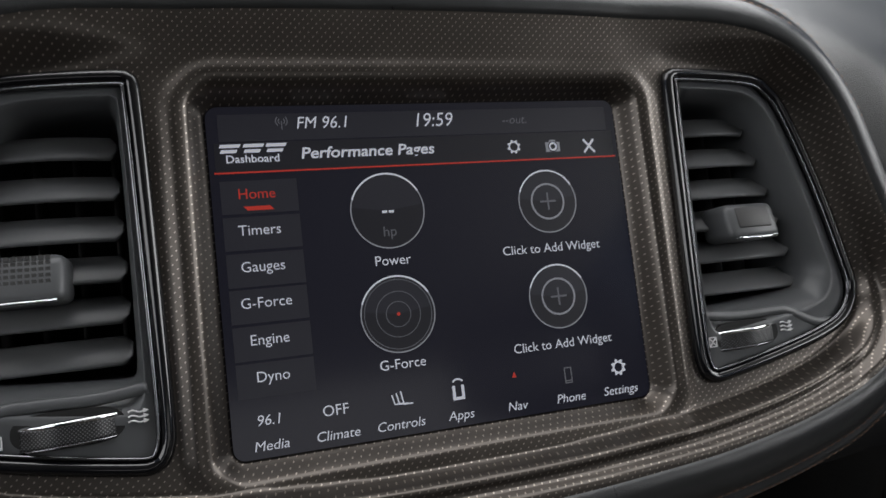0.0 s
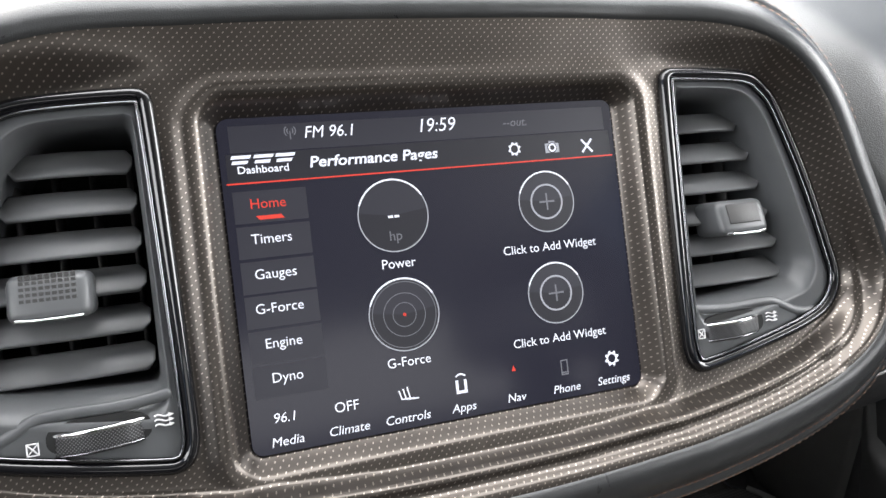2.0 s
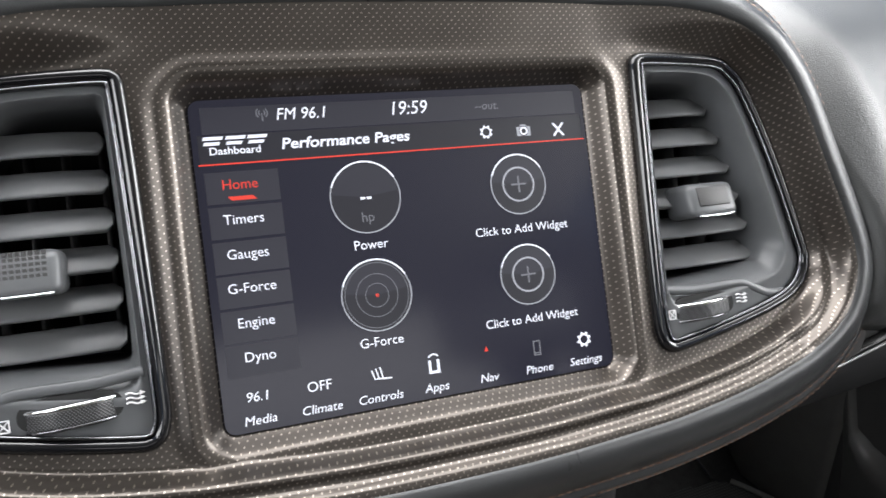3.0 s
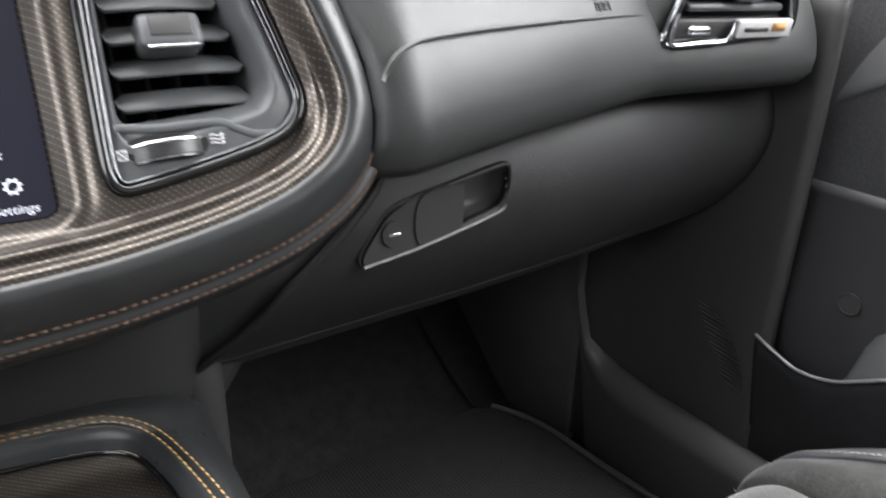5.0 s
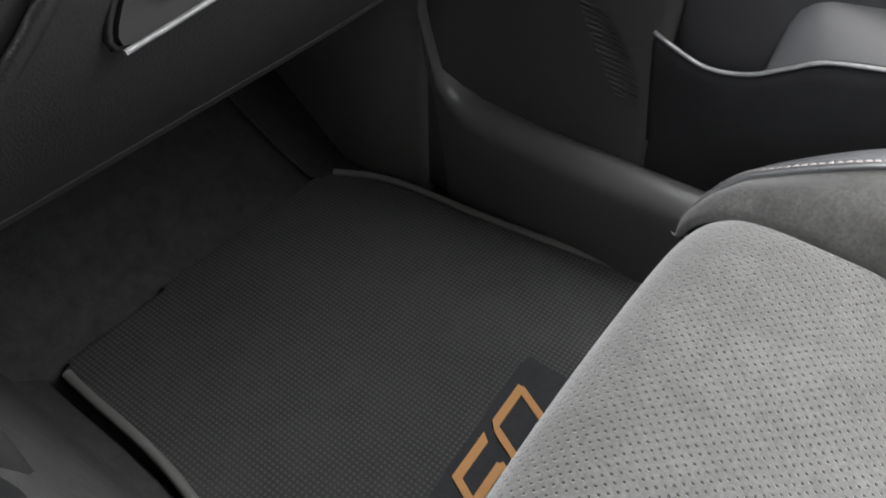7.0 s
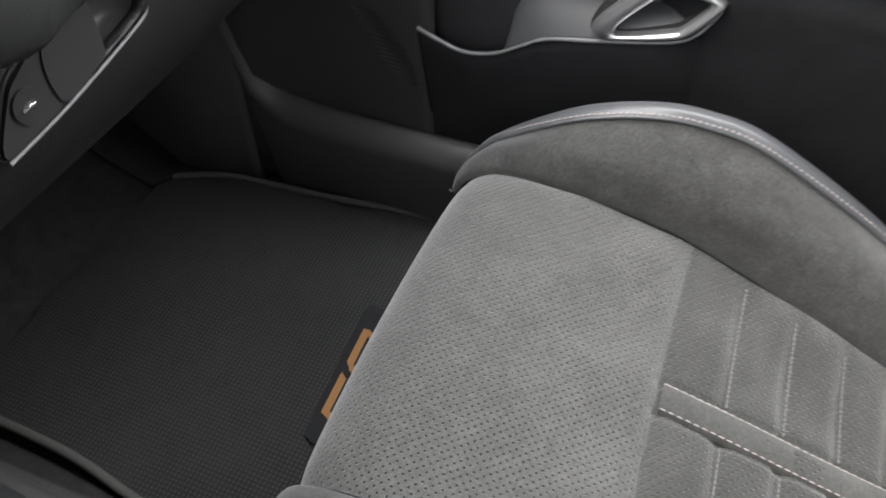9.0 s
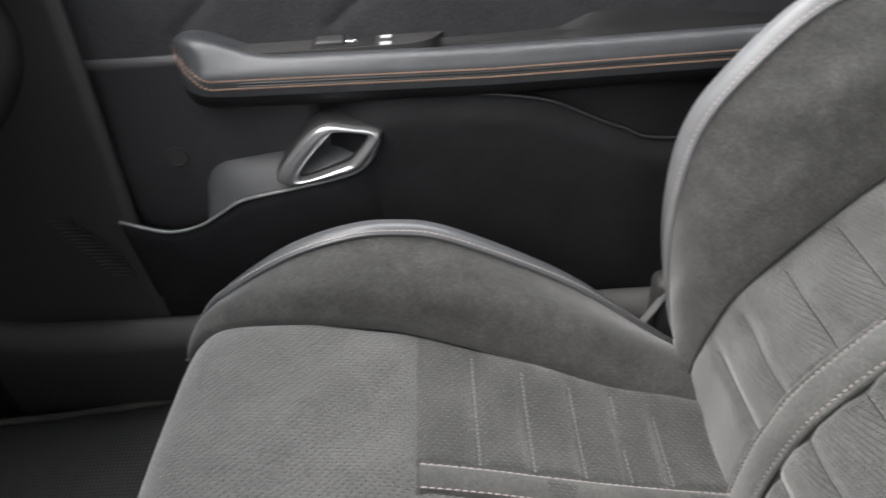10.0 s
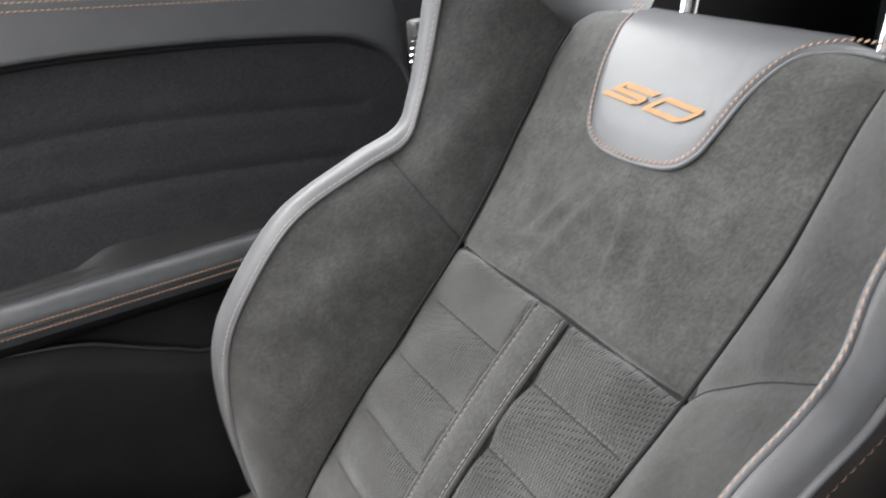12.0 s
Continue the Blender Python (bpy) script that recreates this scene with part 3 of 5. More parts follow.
def flat(name, pts, mat, parent, z=0.0004):
    return raw(name, [(x, y, z) for x, y in pts], [tuple(range(len(pts)))], mat, parent, smooth=False)


def rect(name, u, v, w, h, mat, parent, z=0.0004, skew=0.0):
    return flat(name, [(u - w / 2 - skew, v - h / 2), (u + w / 2 - skew, v - h / 2), (u + w / 2 + skew, v + h / 2), (u - w / 2 + skew, v + h / 2)], mat, parent, z)


def cog(name, u, v, r, mat, parent, bore=0.45):
    pts_o, k = [], 8
    for i in range(k * 4):
        a = 2 * math.pi * i / (k * 4)
        q = r if i % 4 in (1, 2) else r * 0.76
        pts_o.append((u + q * math.cos(a), v + q * math.sin(a), 0.0004))
    inner = [(u + r * bore * math.cos(2 * math.pi * i / (k * 4)), v + r * bore * math.sin(2 * math.pi * i / (k * 4)), 0.0004) for i in range(k * 4)]
    return grid(name, np.stack([np.array(pts_o), np.array(inner)], 1), mat, parent, wrap_u=True)


rect("status_bar", 0, 0.0575, 0.166, 0.0105, PANE, screen, 0.00015)
rect("title_bar", 0, 0.0460, 0.170, 0.0115, PANE_DARK, screen, 0.00015)
rect("red_rule", 0, 0.0402, 0.1712, 0.0006, INK_RED, screen)
words("FM 96.1", -0.0435, 0.0586, 0.0068, INK, screen, shear=0.2, wide=0.95)
words("19:59", 0.002, 0.0585, 0.0082, INK, screen, shear=0.2, wide=0.95)
words("--out.", 0.0386, 0.0578, 0.0052, INK_DIM, screen, shear=0.2)
for i, r in enumerate((0.0010, 0.0020)):
    circle("signal_arc", -0.0592, 0.0597, r, r + 0.0004, INK_DIM, screen, a0=-50, a1=50, n=12)
    circle("signal_arc", -0.0592, 0.0597, r, r + 0.0004, INK_DIM, screen, a0=130, a1=230, n=12)
rect("signal_mast", -0.0592, 0.0580, 0.0004, 0.0034, INK_DIM, screen)
# maker's mark as plain slanted bars
for i, (u0, w) in enumerate(((-0.0792, 0.0075), (-0.0705, 0.0075), (-0.0620, 0.0075))):
    rect("mark_bar", u0, 0.0505, w, 0.0013, INK, screen, skew=0.0003)
    rect("mark_bar", u0 - 0.0006, 0.0484, w * 0.8, 0.0013, INK, screen, skew=0.0003)
words("Dashboard", -0.0711, 0.0453, 0.0042, INK, screen, bold=0.00006, wide=1.08)
words("Performance Pages", -0.0259, 0.0466, 0.0062, INK, screen, shear=0.15, bold=0.00012, wide=1.14)
cog("settings_icon", 0.0371, 0.0461, 0.0031, INK, screen, 0.56)
rect("camera_icon", 0.0554, 0.0454, 0.0068, 0.0042, INK_RING, screen)
rect("camera_icon", 0.0554, 0.0479, 0.0030, 0.0011, INK_RING, screen)
circle("camera_lens", 0.0554, 0.0455, 0.0, 0.0023, PANE_DARK, screen, 0.0005)
circle("camera_lens", 0.0554, 0.0455, 0.0011, 0.0019, INK, screen, 0.0006)
for s in (1, -1):
    rect("close_icon", 0, 0, 0.0010, 0.0078, INK, screen).matrix_local = Matrix.Translation((0.073, 0.0453, 0)) @ Matrix.Rotation(s * 0.72, 4, "Z")
for i, (t, v) in enumerate((("Home", 0.0318), ("Timers", 0.0180), ("Gauges", 0.0042), ("G-Force", -0.0093), ("Engine", -0.0230), ("Dyno", -0.0366))):
    rect("menu_tile", -0.0698, v - 0.0010, 0.0285, 0.0126, PANE, screen, 0.00015)
    words(t, -0.0709, v, 0.0056, INK_RED if i == 0 else INK, screen)
rect("menu_underline", -0.0705, 0.0264, 0.0098, 0.0016, INK_RED, screen, skew=-0.0007)
for u, v, big in ((-0.0208, 0.0222, 1), (-0.0210, -0.0190, 1), (0.0497, 0.0218, 0), (0.0491, -0.0189, 0)):
    r = 0.0152 if big else 0.0136
    circle("gauge_face", u, v, 0.0, r, PANE_DARK, screen, 0.0002)
    circle("gauge_shine", u, v, 0.0, r * 0.93, PANE, screen, 0.00028, 8, 172, 24)
    circle("gauge_ring", u, v, r - 0.0005, r, INK_RING, screen)
    circle("gauge_glint", u, v, r - 0.0006, r + 0.0001, INK, screen, 0.0005, 30, 160)
    if not big:
        circle("add_ring", u, v, 0.0071, 0.0079, INK_RING, screen)
        rect("add_sign", u, v, 0.0074, 0.0008, INK_DIM, screen, 0.0006)
        rect("add_sign", u, v, 0.0008, 0.0074, INK_DIM, screen, 0.0006)
for u in (-0.0222, -0.0195):
    rect("power_dash", u, 0.0218, 0.0021, 0.0010, INK, screen, 0.0006)
words("hp", -0.0209, 0.0137, 0.0058, INK_DIM, screen, z=0.0006)
for r in (0.0048, 0.0088, 0.0135):
    circle("force_ring", -0.0210, -0.0190, r, r + 0.0003, INK_DIM, screen, 0.0005)
circle("force_dot", -0.0210, -0.0190, 0.0002, 0.0007, INK_RED, screen, 0.0006)
words("Power", -0.0210, 0.0022, 0.0056, INK, screen)
words("G-Force", -0.0213, -0.0385, 0.0056, INK, screen)
words("Click to Add Widget", 0.0490, 0.0018, 0.0054, INK, screen)
words("Click to Add Widget", 0.0487, -0.0388, 0.0054, INK, screen)
words("96.1", -0.0738, -0.0523, 0.0055, INK, screen, shear=0.15)
words("OFF", -0.0492, -0.0524, 0.0058, INK, screen)
for t, u in (("Media", -0.0737), ("Climate", -0.0492), ("Controls", -0.0246), ("Apps", 0.0002), ("Nav", 0.0245), ("Phone", 0.0490), ("Settings", 0.0728)):
    words(t, u, -0.0615, 0.0051, INK, screen, shear=0.18, wide=1.05)
for i in range(3):
    tube("seat_icon", [(-0.0272 + 0.0018 * i, -0.0498 + 0.0005 * i, 0.0005), (-0.0262 + 0.0018 * i, -0.0535 - 0.0002 * i, 0.0005), (-0.0226 + 0.0018 * i, -0.0535 - 0.0002 * i, 0.0005)], 0.0003, INK, screen, sides=4)
for u in (-0.0018, 0.0020):
    rect("apps_icon", u, -0.0522, 0.0012, 0.0050, INK, screen)
rect("apps_icon", 0.0001, -0.0548, 0.0050, 0.0012, INK, screen)
circle("apps_arc", 0.0001, -0.0498, 0.0022, 0.0029, INK, screen, a0=35, a1=145, n=14)
flat("nav_arrow", [(0.0236, -0.0499), (0.0257, -0.0499), (0.0247, -0.0474)], INK_RED, screen)
for u in (0.0475, 0.0505):
    rect("phone_icon", u, -0.0521, 0.0005, 0.0066, INK_DIM, screen)
for v in (-0.0490, -0.0552, -0.0543):
    rect("phone_icon", 0.0490, v, 0.0034, 0.0005, INK_DIM, screen)
cog("gear_icon", 0.0731, -0.0519, 0.0036, INK, screen, 0.52)


# ---- dash to the passenger's side ----
FX = np.array([0.15, 0.231, 0.30, 0.353, 0.42, 0.47, 0.507, 0.56, 0.625, 0.67, 0.71, 0.75])
FY = np.array([-0.075, -0.058, -0.038, -0.023, -0.004, 0.009, 0.014, 0.006, -0.006, -0.006, 0.02, 0.07])
dash = thing("dashboard", "grained black dashboard pad with a seam line", "dashboard")
pp = spline([(0.12, 0.634), (0.03, 0.634), (-0.004, 0.637), (-0.014, 0.647), (-0.014, 0.664), (-0.008, 0.684), (0.0, 0.70), (0.018, 0.727), (0.042, 0.758), (0.085, 0.788), (0.20, 0.82), (0.42, 0.848), (0.62, 0.86)], 70)
x0 = np.interp(pp[:, 1], [0.60, 0.63, 0.66, 0.70, 0.74, 0.78, 0.80, 0.86], [0.19, 0.206, 0.222, 0.222, 0.208, 0.188, 0.15, 0.0])
tt = np.linspace(0, 1, 60)
P = np.zeros((70, 60, 3))
for i in range(70):
    x = x0[i] + (0.76 - x0[i]) * tt
    y = spline(np.stack([FX, FY], 1), 200)
    P[i] = np.stack([x, np.interp(x, y[:, 0], y[:, 1]) + pp[i, 0] + 0.7 * np.clip(0.242 - x, 0, 0.1), np.full(60, pp[i, 1])], 1)
grid("upper_pad", P, DASH_VINYL, dash, thick=-0.006)
P = np.zeros((12, 40, 3))
for i, (y, z) in enumerate(spline([(0.13, 0.80), (0.25, 0.83), (0.6, 0.86)], 12)):
    P[i] = np.stack([np.linspace(-0.76, 0.20, 40), np.full(40, y), np.full(40, z)], 1)
grid("top_pad", P, DASH_VINYL, dash, thick=-0.01)
sy_ = spline([(0.226, 0.686), (0.232, 0.695), (0.243, 0.7005), (0.265, 0.703), (0.353, 0.702), (0.45, 0.699), (0.505, 0.696)], 60)
yy = spline(np.stack([FX, FY], 1), 200)
tube("seam", np.stack([sy_[:, 0], np.interp(sy_[:, 0], yy[:, 0], yy[:, 1]) - 0.0005, sy_[:, 1]], 1), 0.0011, LEATHER, dash)

# glove box and knee panel below
glove = thing("glove_box", "grained black glove box with a locking latch", "glove box")
gp = spline([(0.10, 0.640), (0.035, 0.638), (0.014, 0.625), (0.004, 0.60), (0.002, 0.575), (0.010, 0.548), (0.028, 0.518), (0.056, 0.488), (0.10, 0.462), (0.18, 0.445), (0.5, 0.44)], 60)
LATCH = np.array([(0.2465, 0.563), (0.290, 0.5675), (0.347, 0.5775), (0.357, 0.583), (0.361, 0.592), (0.361, 0.604), (0.356, 0.6085), (0.319, 0.6035), (0.286, 0.599), (0.270, 0.5955), (0.259, 0.587)])
lo = spline(LATCH, 90, True)
GN, GM = 130, 200
gq = np.stack([np.interp(np.linspace(0, 59, GN), np.arange(60), gp[:, c]) for c in (0, 1)], 1)
P = np.zeros((GN, GM, 3))
for i in range(GN):
    xl = np.interp(gq[i, 1], [0.39, 0.50, 0.56, 0.606, 0.65], [0.13, 0.15, 0.20, 0.255, 0.29])
    x = xl + (0.72 - xl) * np.linspace(0, 1, GM)
    P[i] = np.stack([x, gq[i, 0] + 0.10 * np.clip(x - 0.36, 0, 1) ** 1.5, np.full(GM, gq[i, 1])], 1)
cutz = int(np.argmin(np.abs(gq[:, 1] - 0.50)))
G = P[:cutz + 1]
gi = np.arange(G.shape[0] * GM).reshape(G.shape[0], GM)
mid = (G[:-1, :-1] + G[1:, 1:]) / 2
hole = sdist(mid[..., [0, 2]].reshape(-1, 2), lo).reshape(mid.shape[:2]) < -0.0005
fc = np.stack([gi[:-1, :-1], gi[1:, :-1], gi[1:, 1:], gi[:-1, 1:]], -1)[~(hole & (mid[..., 1] < 0.03))]
raw("glove_door", G.reshape(-1, 3), fc, GLOVE_PLASTIC, glove, "grained lid")
grid("knee_panel", P[cutz:, ::4], KNEE_PLASTIC, glove, "smooth knee panel", thick=0.006)
tube("edge_bead", P[2:110:2, 0] + (0.002, -0.001, 0), 0.003, GLOVE_PLASTIC, glove)
# closing panel from the lid's edge to the centre stack
inner = np.stack([np.full(GN, 0.10), 0.045 + 0.0 * gq[:, 1], gq[:, 1]], 1)
inner[:, 1] = np.minimum(inner[:, 1], P[:, 0, 1] + 0.03)
grid("stack_cheek", np.stack([P[:, 0] + (0.002, 0.004, 0), P[:, 0] * 0.6 + inner * 0.4 + (0, 0.010, 0), inner], 1)[:, ::-1], KNEE_PLASTIC, glove, "black cheek beside the centre stack")
LM = Matrix(((1, 0, 0, 0), (0, 0, -1, 0.0), (0, 1, 0, 0), (0, 0, 0, 1)))
latch = thing("glove_box_latch", "black glove box latch with a round key lock", "latch")
LF = LM.copy()
LF.translation = (0, 0.003, 0)
rg = ring("surround", lo, [(0.0020, -0.004), (0.0016, 0.0012), (0.0006, 0.0016), (-0.0006, 0.0012), (-0.0018, -0.004)], GLOVE_PLASTIC, latch)
rg.matrix_local = LF
lc = lo.mean(0)
cup = np.stack([np.concatenate([lc + (lo - lc) * k, np.full((90, 1), h)], 1) for k, h in ((1.0, 0.0), (0.96, -0.006), (0.88, -0.012), (0.7, -0.016), (0.02, -0.018))], 1)
grid("cup", cup, PLASTIC, latch, "recessed finger cup", wrap_u=True).matrix_local = LF
lip = spline([(0.2465, 0.562), (0.290, 0.5665), (0.347, 0.5768), (0.357, 0.582)], 30)
tube("lip", np.stack([lip[:, 0], np.full(30, -0.001), lip[:, 1]], 1), 0.0010, BRIGHT_LIP, latch, "bright lip")
def grown(p, k):
    p = np.array(p)
    return p.mean(0) + (p - p.mean(0)) * k


plate("lever", grown(spline([(0.288, 0.5695), (0.316, 0.5745), (0.3195, 0.578), (0.320, 0.599), (0.317, 0.6025), (0.288, 0.598)], 40, True), 1.05), -0.010, 0.0040, PLASTIC, latch, "flat pull lever", m=LF)
plate("lock_plate", grown(spline([(0.2495, 0.5648), (0.2855, 0.5690), (0.2860, 0.597), (0.271, 0.593), (0.261, 0.5855)], 40, True), 1.09), -0.010, 0.0028, PLASTIC, latch, m=LF)
bm = bmesh.new()
bmesh.ops.create_cone(bm, cap_ends=True, segments=32, radius1=0.0088, radius2=0.0084, depth=0.004, matrix=Matrix.Translation((0.268, 0.0008, 0.580)) @ Matrix.Rotation(radians(90), 4, "X"))
lock = part("key_lock", bm, PLASTIC, latch, "round key lock", smooth=False)
box("key_slot", (0.268, -0.0016, 0.5795), (0.0085, 0.0014, 0.0017), CHROME, lock, "bright key slot", bevel=0.0003, m=None)

# Hidden plate added under the dash to keep light out of the footwell.
box("light_baffle", (0.0, 0.40, 0.655), (1.44, 0.42, 0.012), PLASTIC, dash, bevel=0.002)

# passenger-side vent
SV = Matrix(((0.985, -0.02, -0.17, 0.507), (-0.17, -0.15, -0.97, 0.008), (-0.02, 0.985, -0.15, 0.679), (0, 0, 0, 1)))
sv = thing("side_vent", "chrome-framed side air vent with a badge bar", "air vent", SV)
so = spline([(0.0, -0.003), (0.06, 0.0), (0.115, 0.006), (0.122, 0.013), (0.118, 0.03), (0.102, 0.052), (0.08, 0.063), (0.045, 0.063), (0.022, 0.054), (0.006, 0.028), (0.0, 0.006)], 90, True)
ring("frame", so, [(0.004, -0.012), (0.004, 0.004), (0.001, 0.0075), (-0.002, 0.0065), (-0.004, 0.0), (-0.004, -0.012)], DARK_CHROME, sv, "dark chrome frame")
tube("bright_strip", spline([(0.002, 0.022, 0.008), (0.0, 0.006, 0.0085), (0.003, -0.001, 0.009), (0.03, 0.0, 0.009), (0.054, 0.0015, 0.009), (0.060, 0.016, 0.008)], 40), 0.0018, CHROME, sv, "bright strip")
# Shallow duct: a near-black back gives it the darkness of a deep one.
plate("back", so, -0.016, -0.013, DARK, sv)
for i in range(4):
    v = 0.0245 + 0.0105 * i
    box("slat", (0.061 - 0.002 * i, v, -0.003), (0.095 - 0.011 * i, 0.0055, 0.014), SATIN, sv, bevel=0.002)
box("tab", (0.068, 0.036, 0.003), (0.026, 0.013, 0.014), SATIN, sv, bevel=0.003)
box("lower_bar", (0.060, 0.0085, -0.002), (0.112, 0.016, 0.010), PLASTIC, sv, bevel=0.003)
box("badge", (0.0895, 0.0100, 0.0075), (0.056, 0.0135, 0.006), BADGE, sv, "bright metal badge with a gold mark", bevel=0.001)
box("badge_mark", (0.103, 0.0115, 0.0107), (0.014, 0.0065, 0.001), GOLD_CLOTH, sv, bevel=0)
box("badge_letters", (0.080, 0.0096, 0.0107), (0.024, 0.0032, 0.001), PLASTIC, sv, bevel=0)
box("thumbwheel", (0.028, 0.0085, 0.003), (0.022, 0.006, 0.008), CHROME, sv, bevel=0.002)
ring("pod", so, [(0.022, -0.026), (0.017, -0.010), (0.010, -0.001), (0.004, 0.002)], DASH_VINYL, sv)

# small warning mark pressed into the pad
mk = thing("pressed_mark", "small round-cornered mark pressed into the dash pad", "marking")
for i in range(4):
    for u0, u1 in (((0.0, 0.005), (0.007, 0.012), (0.014, 0.019)) if i == 3 else ((0.0, 0.019),)):
        xm = np.linspace(0.426 + u0, 0.426 + u1, 8)
        zm = 0.7045 + (0.0018 * i if i < 3 else 0.0070) + 0.0006 * np.sin(np.arange(8) * 2.4) + 0 * xm
        tube("line", np.stack([xm, np.interp(xm, yy[:, 0], yy[:, 1]) + np.interp(zm, pp[:, 1], pp[:, 0]) - 0.0002, zm], 1), 0.0008 if i < 3 else 0.0014, DARK, mk, sides=5)

# stack below the bezel and the tunnel
low = thing("lower_stack", "black lower centre stack", "console")
rows = []
for y, z in spline([(0.09, 0.62), (0.03, 0.605), (0.012, 0.585), (0.02, 0.55), (0.03, 0.50), (0.05, 0.40), (0.06, 0.25)], 30):
    xr = np.linspace(-1, 1, 33) * np.interp(z, [0.25, 0.44, 0.50, 0.56, 0.62], [0.14, 0.15, 0.20, 0.29, 0.30])
    rows.append(np.stack([xr, y + 0.45 * np.clip(np.abs(xr) - 0.13, 0, 1), np.full(33, z)], 1))
grid("face", np.stack(rows), KNEE_PLASTIC, low, thick=0.005)
for sg in (-1, 1):
    box("side_cheek", (sg * 0.155, 0.16, 0.45), (0.03, 0.24, 0.28), PLASTIC, low, bevel=0.01)

console = thing("centre_console", "black leather console with bronze trim and gold stitching", "console")
N_ = 110
OUT = spline([(-0.09, 0.060), (0.0, 0.060), (0.047, 0.056), (0.104, 0.047), (0.136, 0.034), (0.146, 0.018), (0.1435, -0.02), (0.139, -0.08), (0.135, -0.14), (0.133, -0.30), (0.133, -0.62)], N_)
ST = spline([(-0.09, 0.004), (0.0, -0.008), (0.045, -0.015), (0.068, -0.019), (0.090, -0.026), (0.105, -0.046), (0.112, -0.074), (0.117, -0.109), (0.119, -0.15), (0.120, -0.30), (0.120, -0.62)], N_)
TR = spline([(-0.09, -0.010), (0.0, -0.018), (0.042, -0.023), (0.070, -0.029), (0.088, -0.036), (0.097, -0.047), (0.101, -0.064), (0.104, -0.087), (0.106, -0.15), (0.107, -0.30), (0.107, -0.62)], N_)


def rail(k, z, skirt=0.0):
    """k from the outer edge (0) over the stitched crest (1) to the trim (2)."""
    p = OUT * (1 - k) + ST * k if k <= 1 else ST * (2 - k) + TR * (k - 1)
    if skirt:
        p = p + np.array([0.02, 0.012]) * skirt
    return np.concatenate([p, np.full((N_, 1), z)], 1)


rows = [rail(0, 0.22, 2.2), rail(0, 0.36, 1.0), rail(0, 0.46, 0.2), rail(0, 0.485), rail(0.05, 0.4955), rail(0.2, 0.503), rail(0.5, 0.515), rail(0.8, 0.5265), rail(0.95, 0.530), rail(1.08, 0.5295), rail(1.15, 0.5285), rail(1.25, 0.530), rail(1.5, 0.5295), rail(1.8, 0.524), rail(2.0, 0.517)]
grid("padded_rail", np.stack(rows, 1), LEATHER, console, "padded leather rail")
for k, z in ((0.98, 0.5312), (1.30, 0.5312)):
    stitches("seam_thread", rail(k, z), (0, 0, 1), 0.0048, (0.0036, 0.0009, 0.0005), THREAD_GOLD, console, "gold thread")
low_tr = np.concatenate([TR, np.full((N_, 1), 0.5175)], 1)
cen = low_tr.copy()
cen[:, 0] = -0.10
cen[:, 1] = np.minimum(low_tr[:, 1], -0.018)
grid("trim", np.stack([low_tr, cen], 1), BRONZE, console, "bronze weave trim")
tube("trim_edge", low_tr + (0, 0, 0.001), 0.0014, GLOSS, console)

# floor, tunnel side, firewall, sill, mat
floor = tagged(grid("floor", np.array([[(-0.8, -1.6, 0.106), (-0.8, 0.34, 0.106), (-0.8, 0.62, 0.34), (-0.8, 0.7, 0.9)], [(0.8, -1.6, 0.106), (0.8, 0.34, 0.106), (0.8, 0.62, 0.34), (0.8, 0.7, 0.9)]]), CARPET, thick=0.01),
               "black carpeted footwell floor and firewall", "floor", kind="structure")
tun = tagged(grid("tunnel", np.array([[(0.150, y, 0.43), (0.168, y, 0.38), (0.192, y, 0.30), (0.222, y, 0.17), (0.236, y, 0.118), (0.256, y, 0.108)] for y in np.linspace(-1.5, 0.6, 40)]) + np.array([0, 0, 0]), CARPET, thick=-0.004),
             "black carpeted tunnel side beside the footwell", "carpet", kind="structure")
mat = thing("floor_mat", "black ribbed floor mat with bound edges and a tan number badge", "floor mat")
mo = spline([(0.300, 0.333), (0.272, 0.325), (0.267, 0.29), (0.262, 0.18), (0.242, 0.04), (0.238, -0.20), (0.69, -0.20), (0.688, -0.04), (0.672, 0.12), (0.663, 0.25), (0.640, 0.310), (0.625, 0.328), (0.590, 0.335), (0.45, 0.336)], 160, True)


def mat_z(x, y):
    return 0.118 + 0.002 * np.sin(x * 23) * np.sin(y * 19)


gx, gy = np.meshgrid(np.linspace(0.23, 0.70, 80), np.linspace(-0.21, 0.345, 100), indexing="ij")
dm = sdist(np.stack([gx.ravel(), gy.ravel()], 1), mo).reshape(gx.shape)
gi = np.arange(gx.size).reshape(gx.shape)
ok = dm < 0.004
qd = ok[:-1, :-1] & ok[1:, :-1] & ok[1:, 1:] & ok[:-1, 1:]
fc = np.stack([gi[:-1, :-1], gi[1:, :-1], gi[1:, 1:], gi[:-1, 1:]], -1)[qd]
us_, iv = np.unique(fc, return_inverse=True)
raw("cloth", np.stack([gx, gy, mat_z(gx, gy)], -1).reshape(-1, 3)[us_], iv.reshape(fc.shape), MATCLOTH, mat)
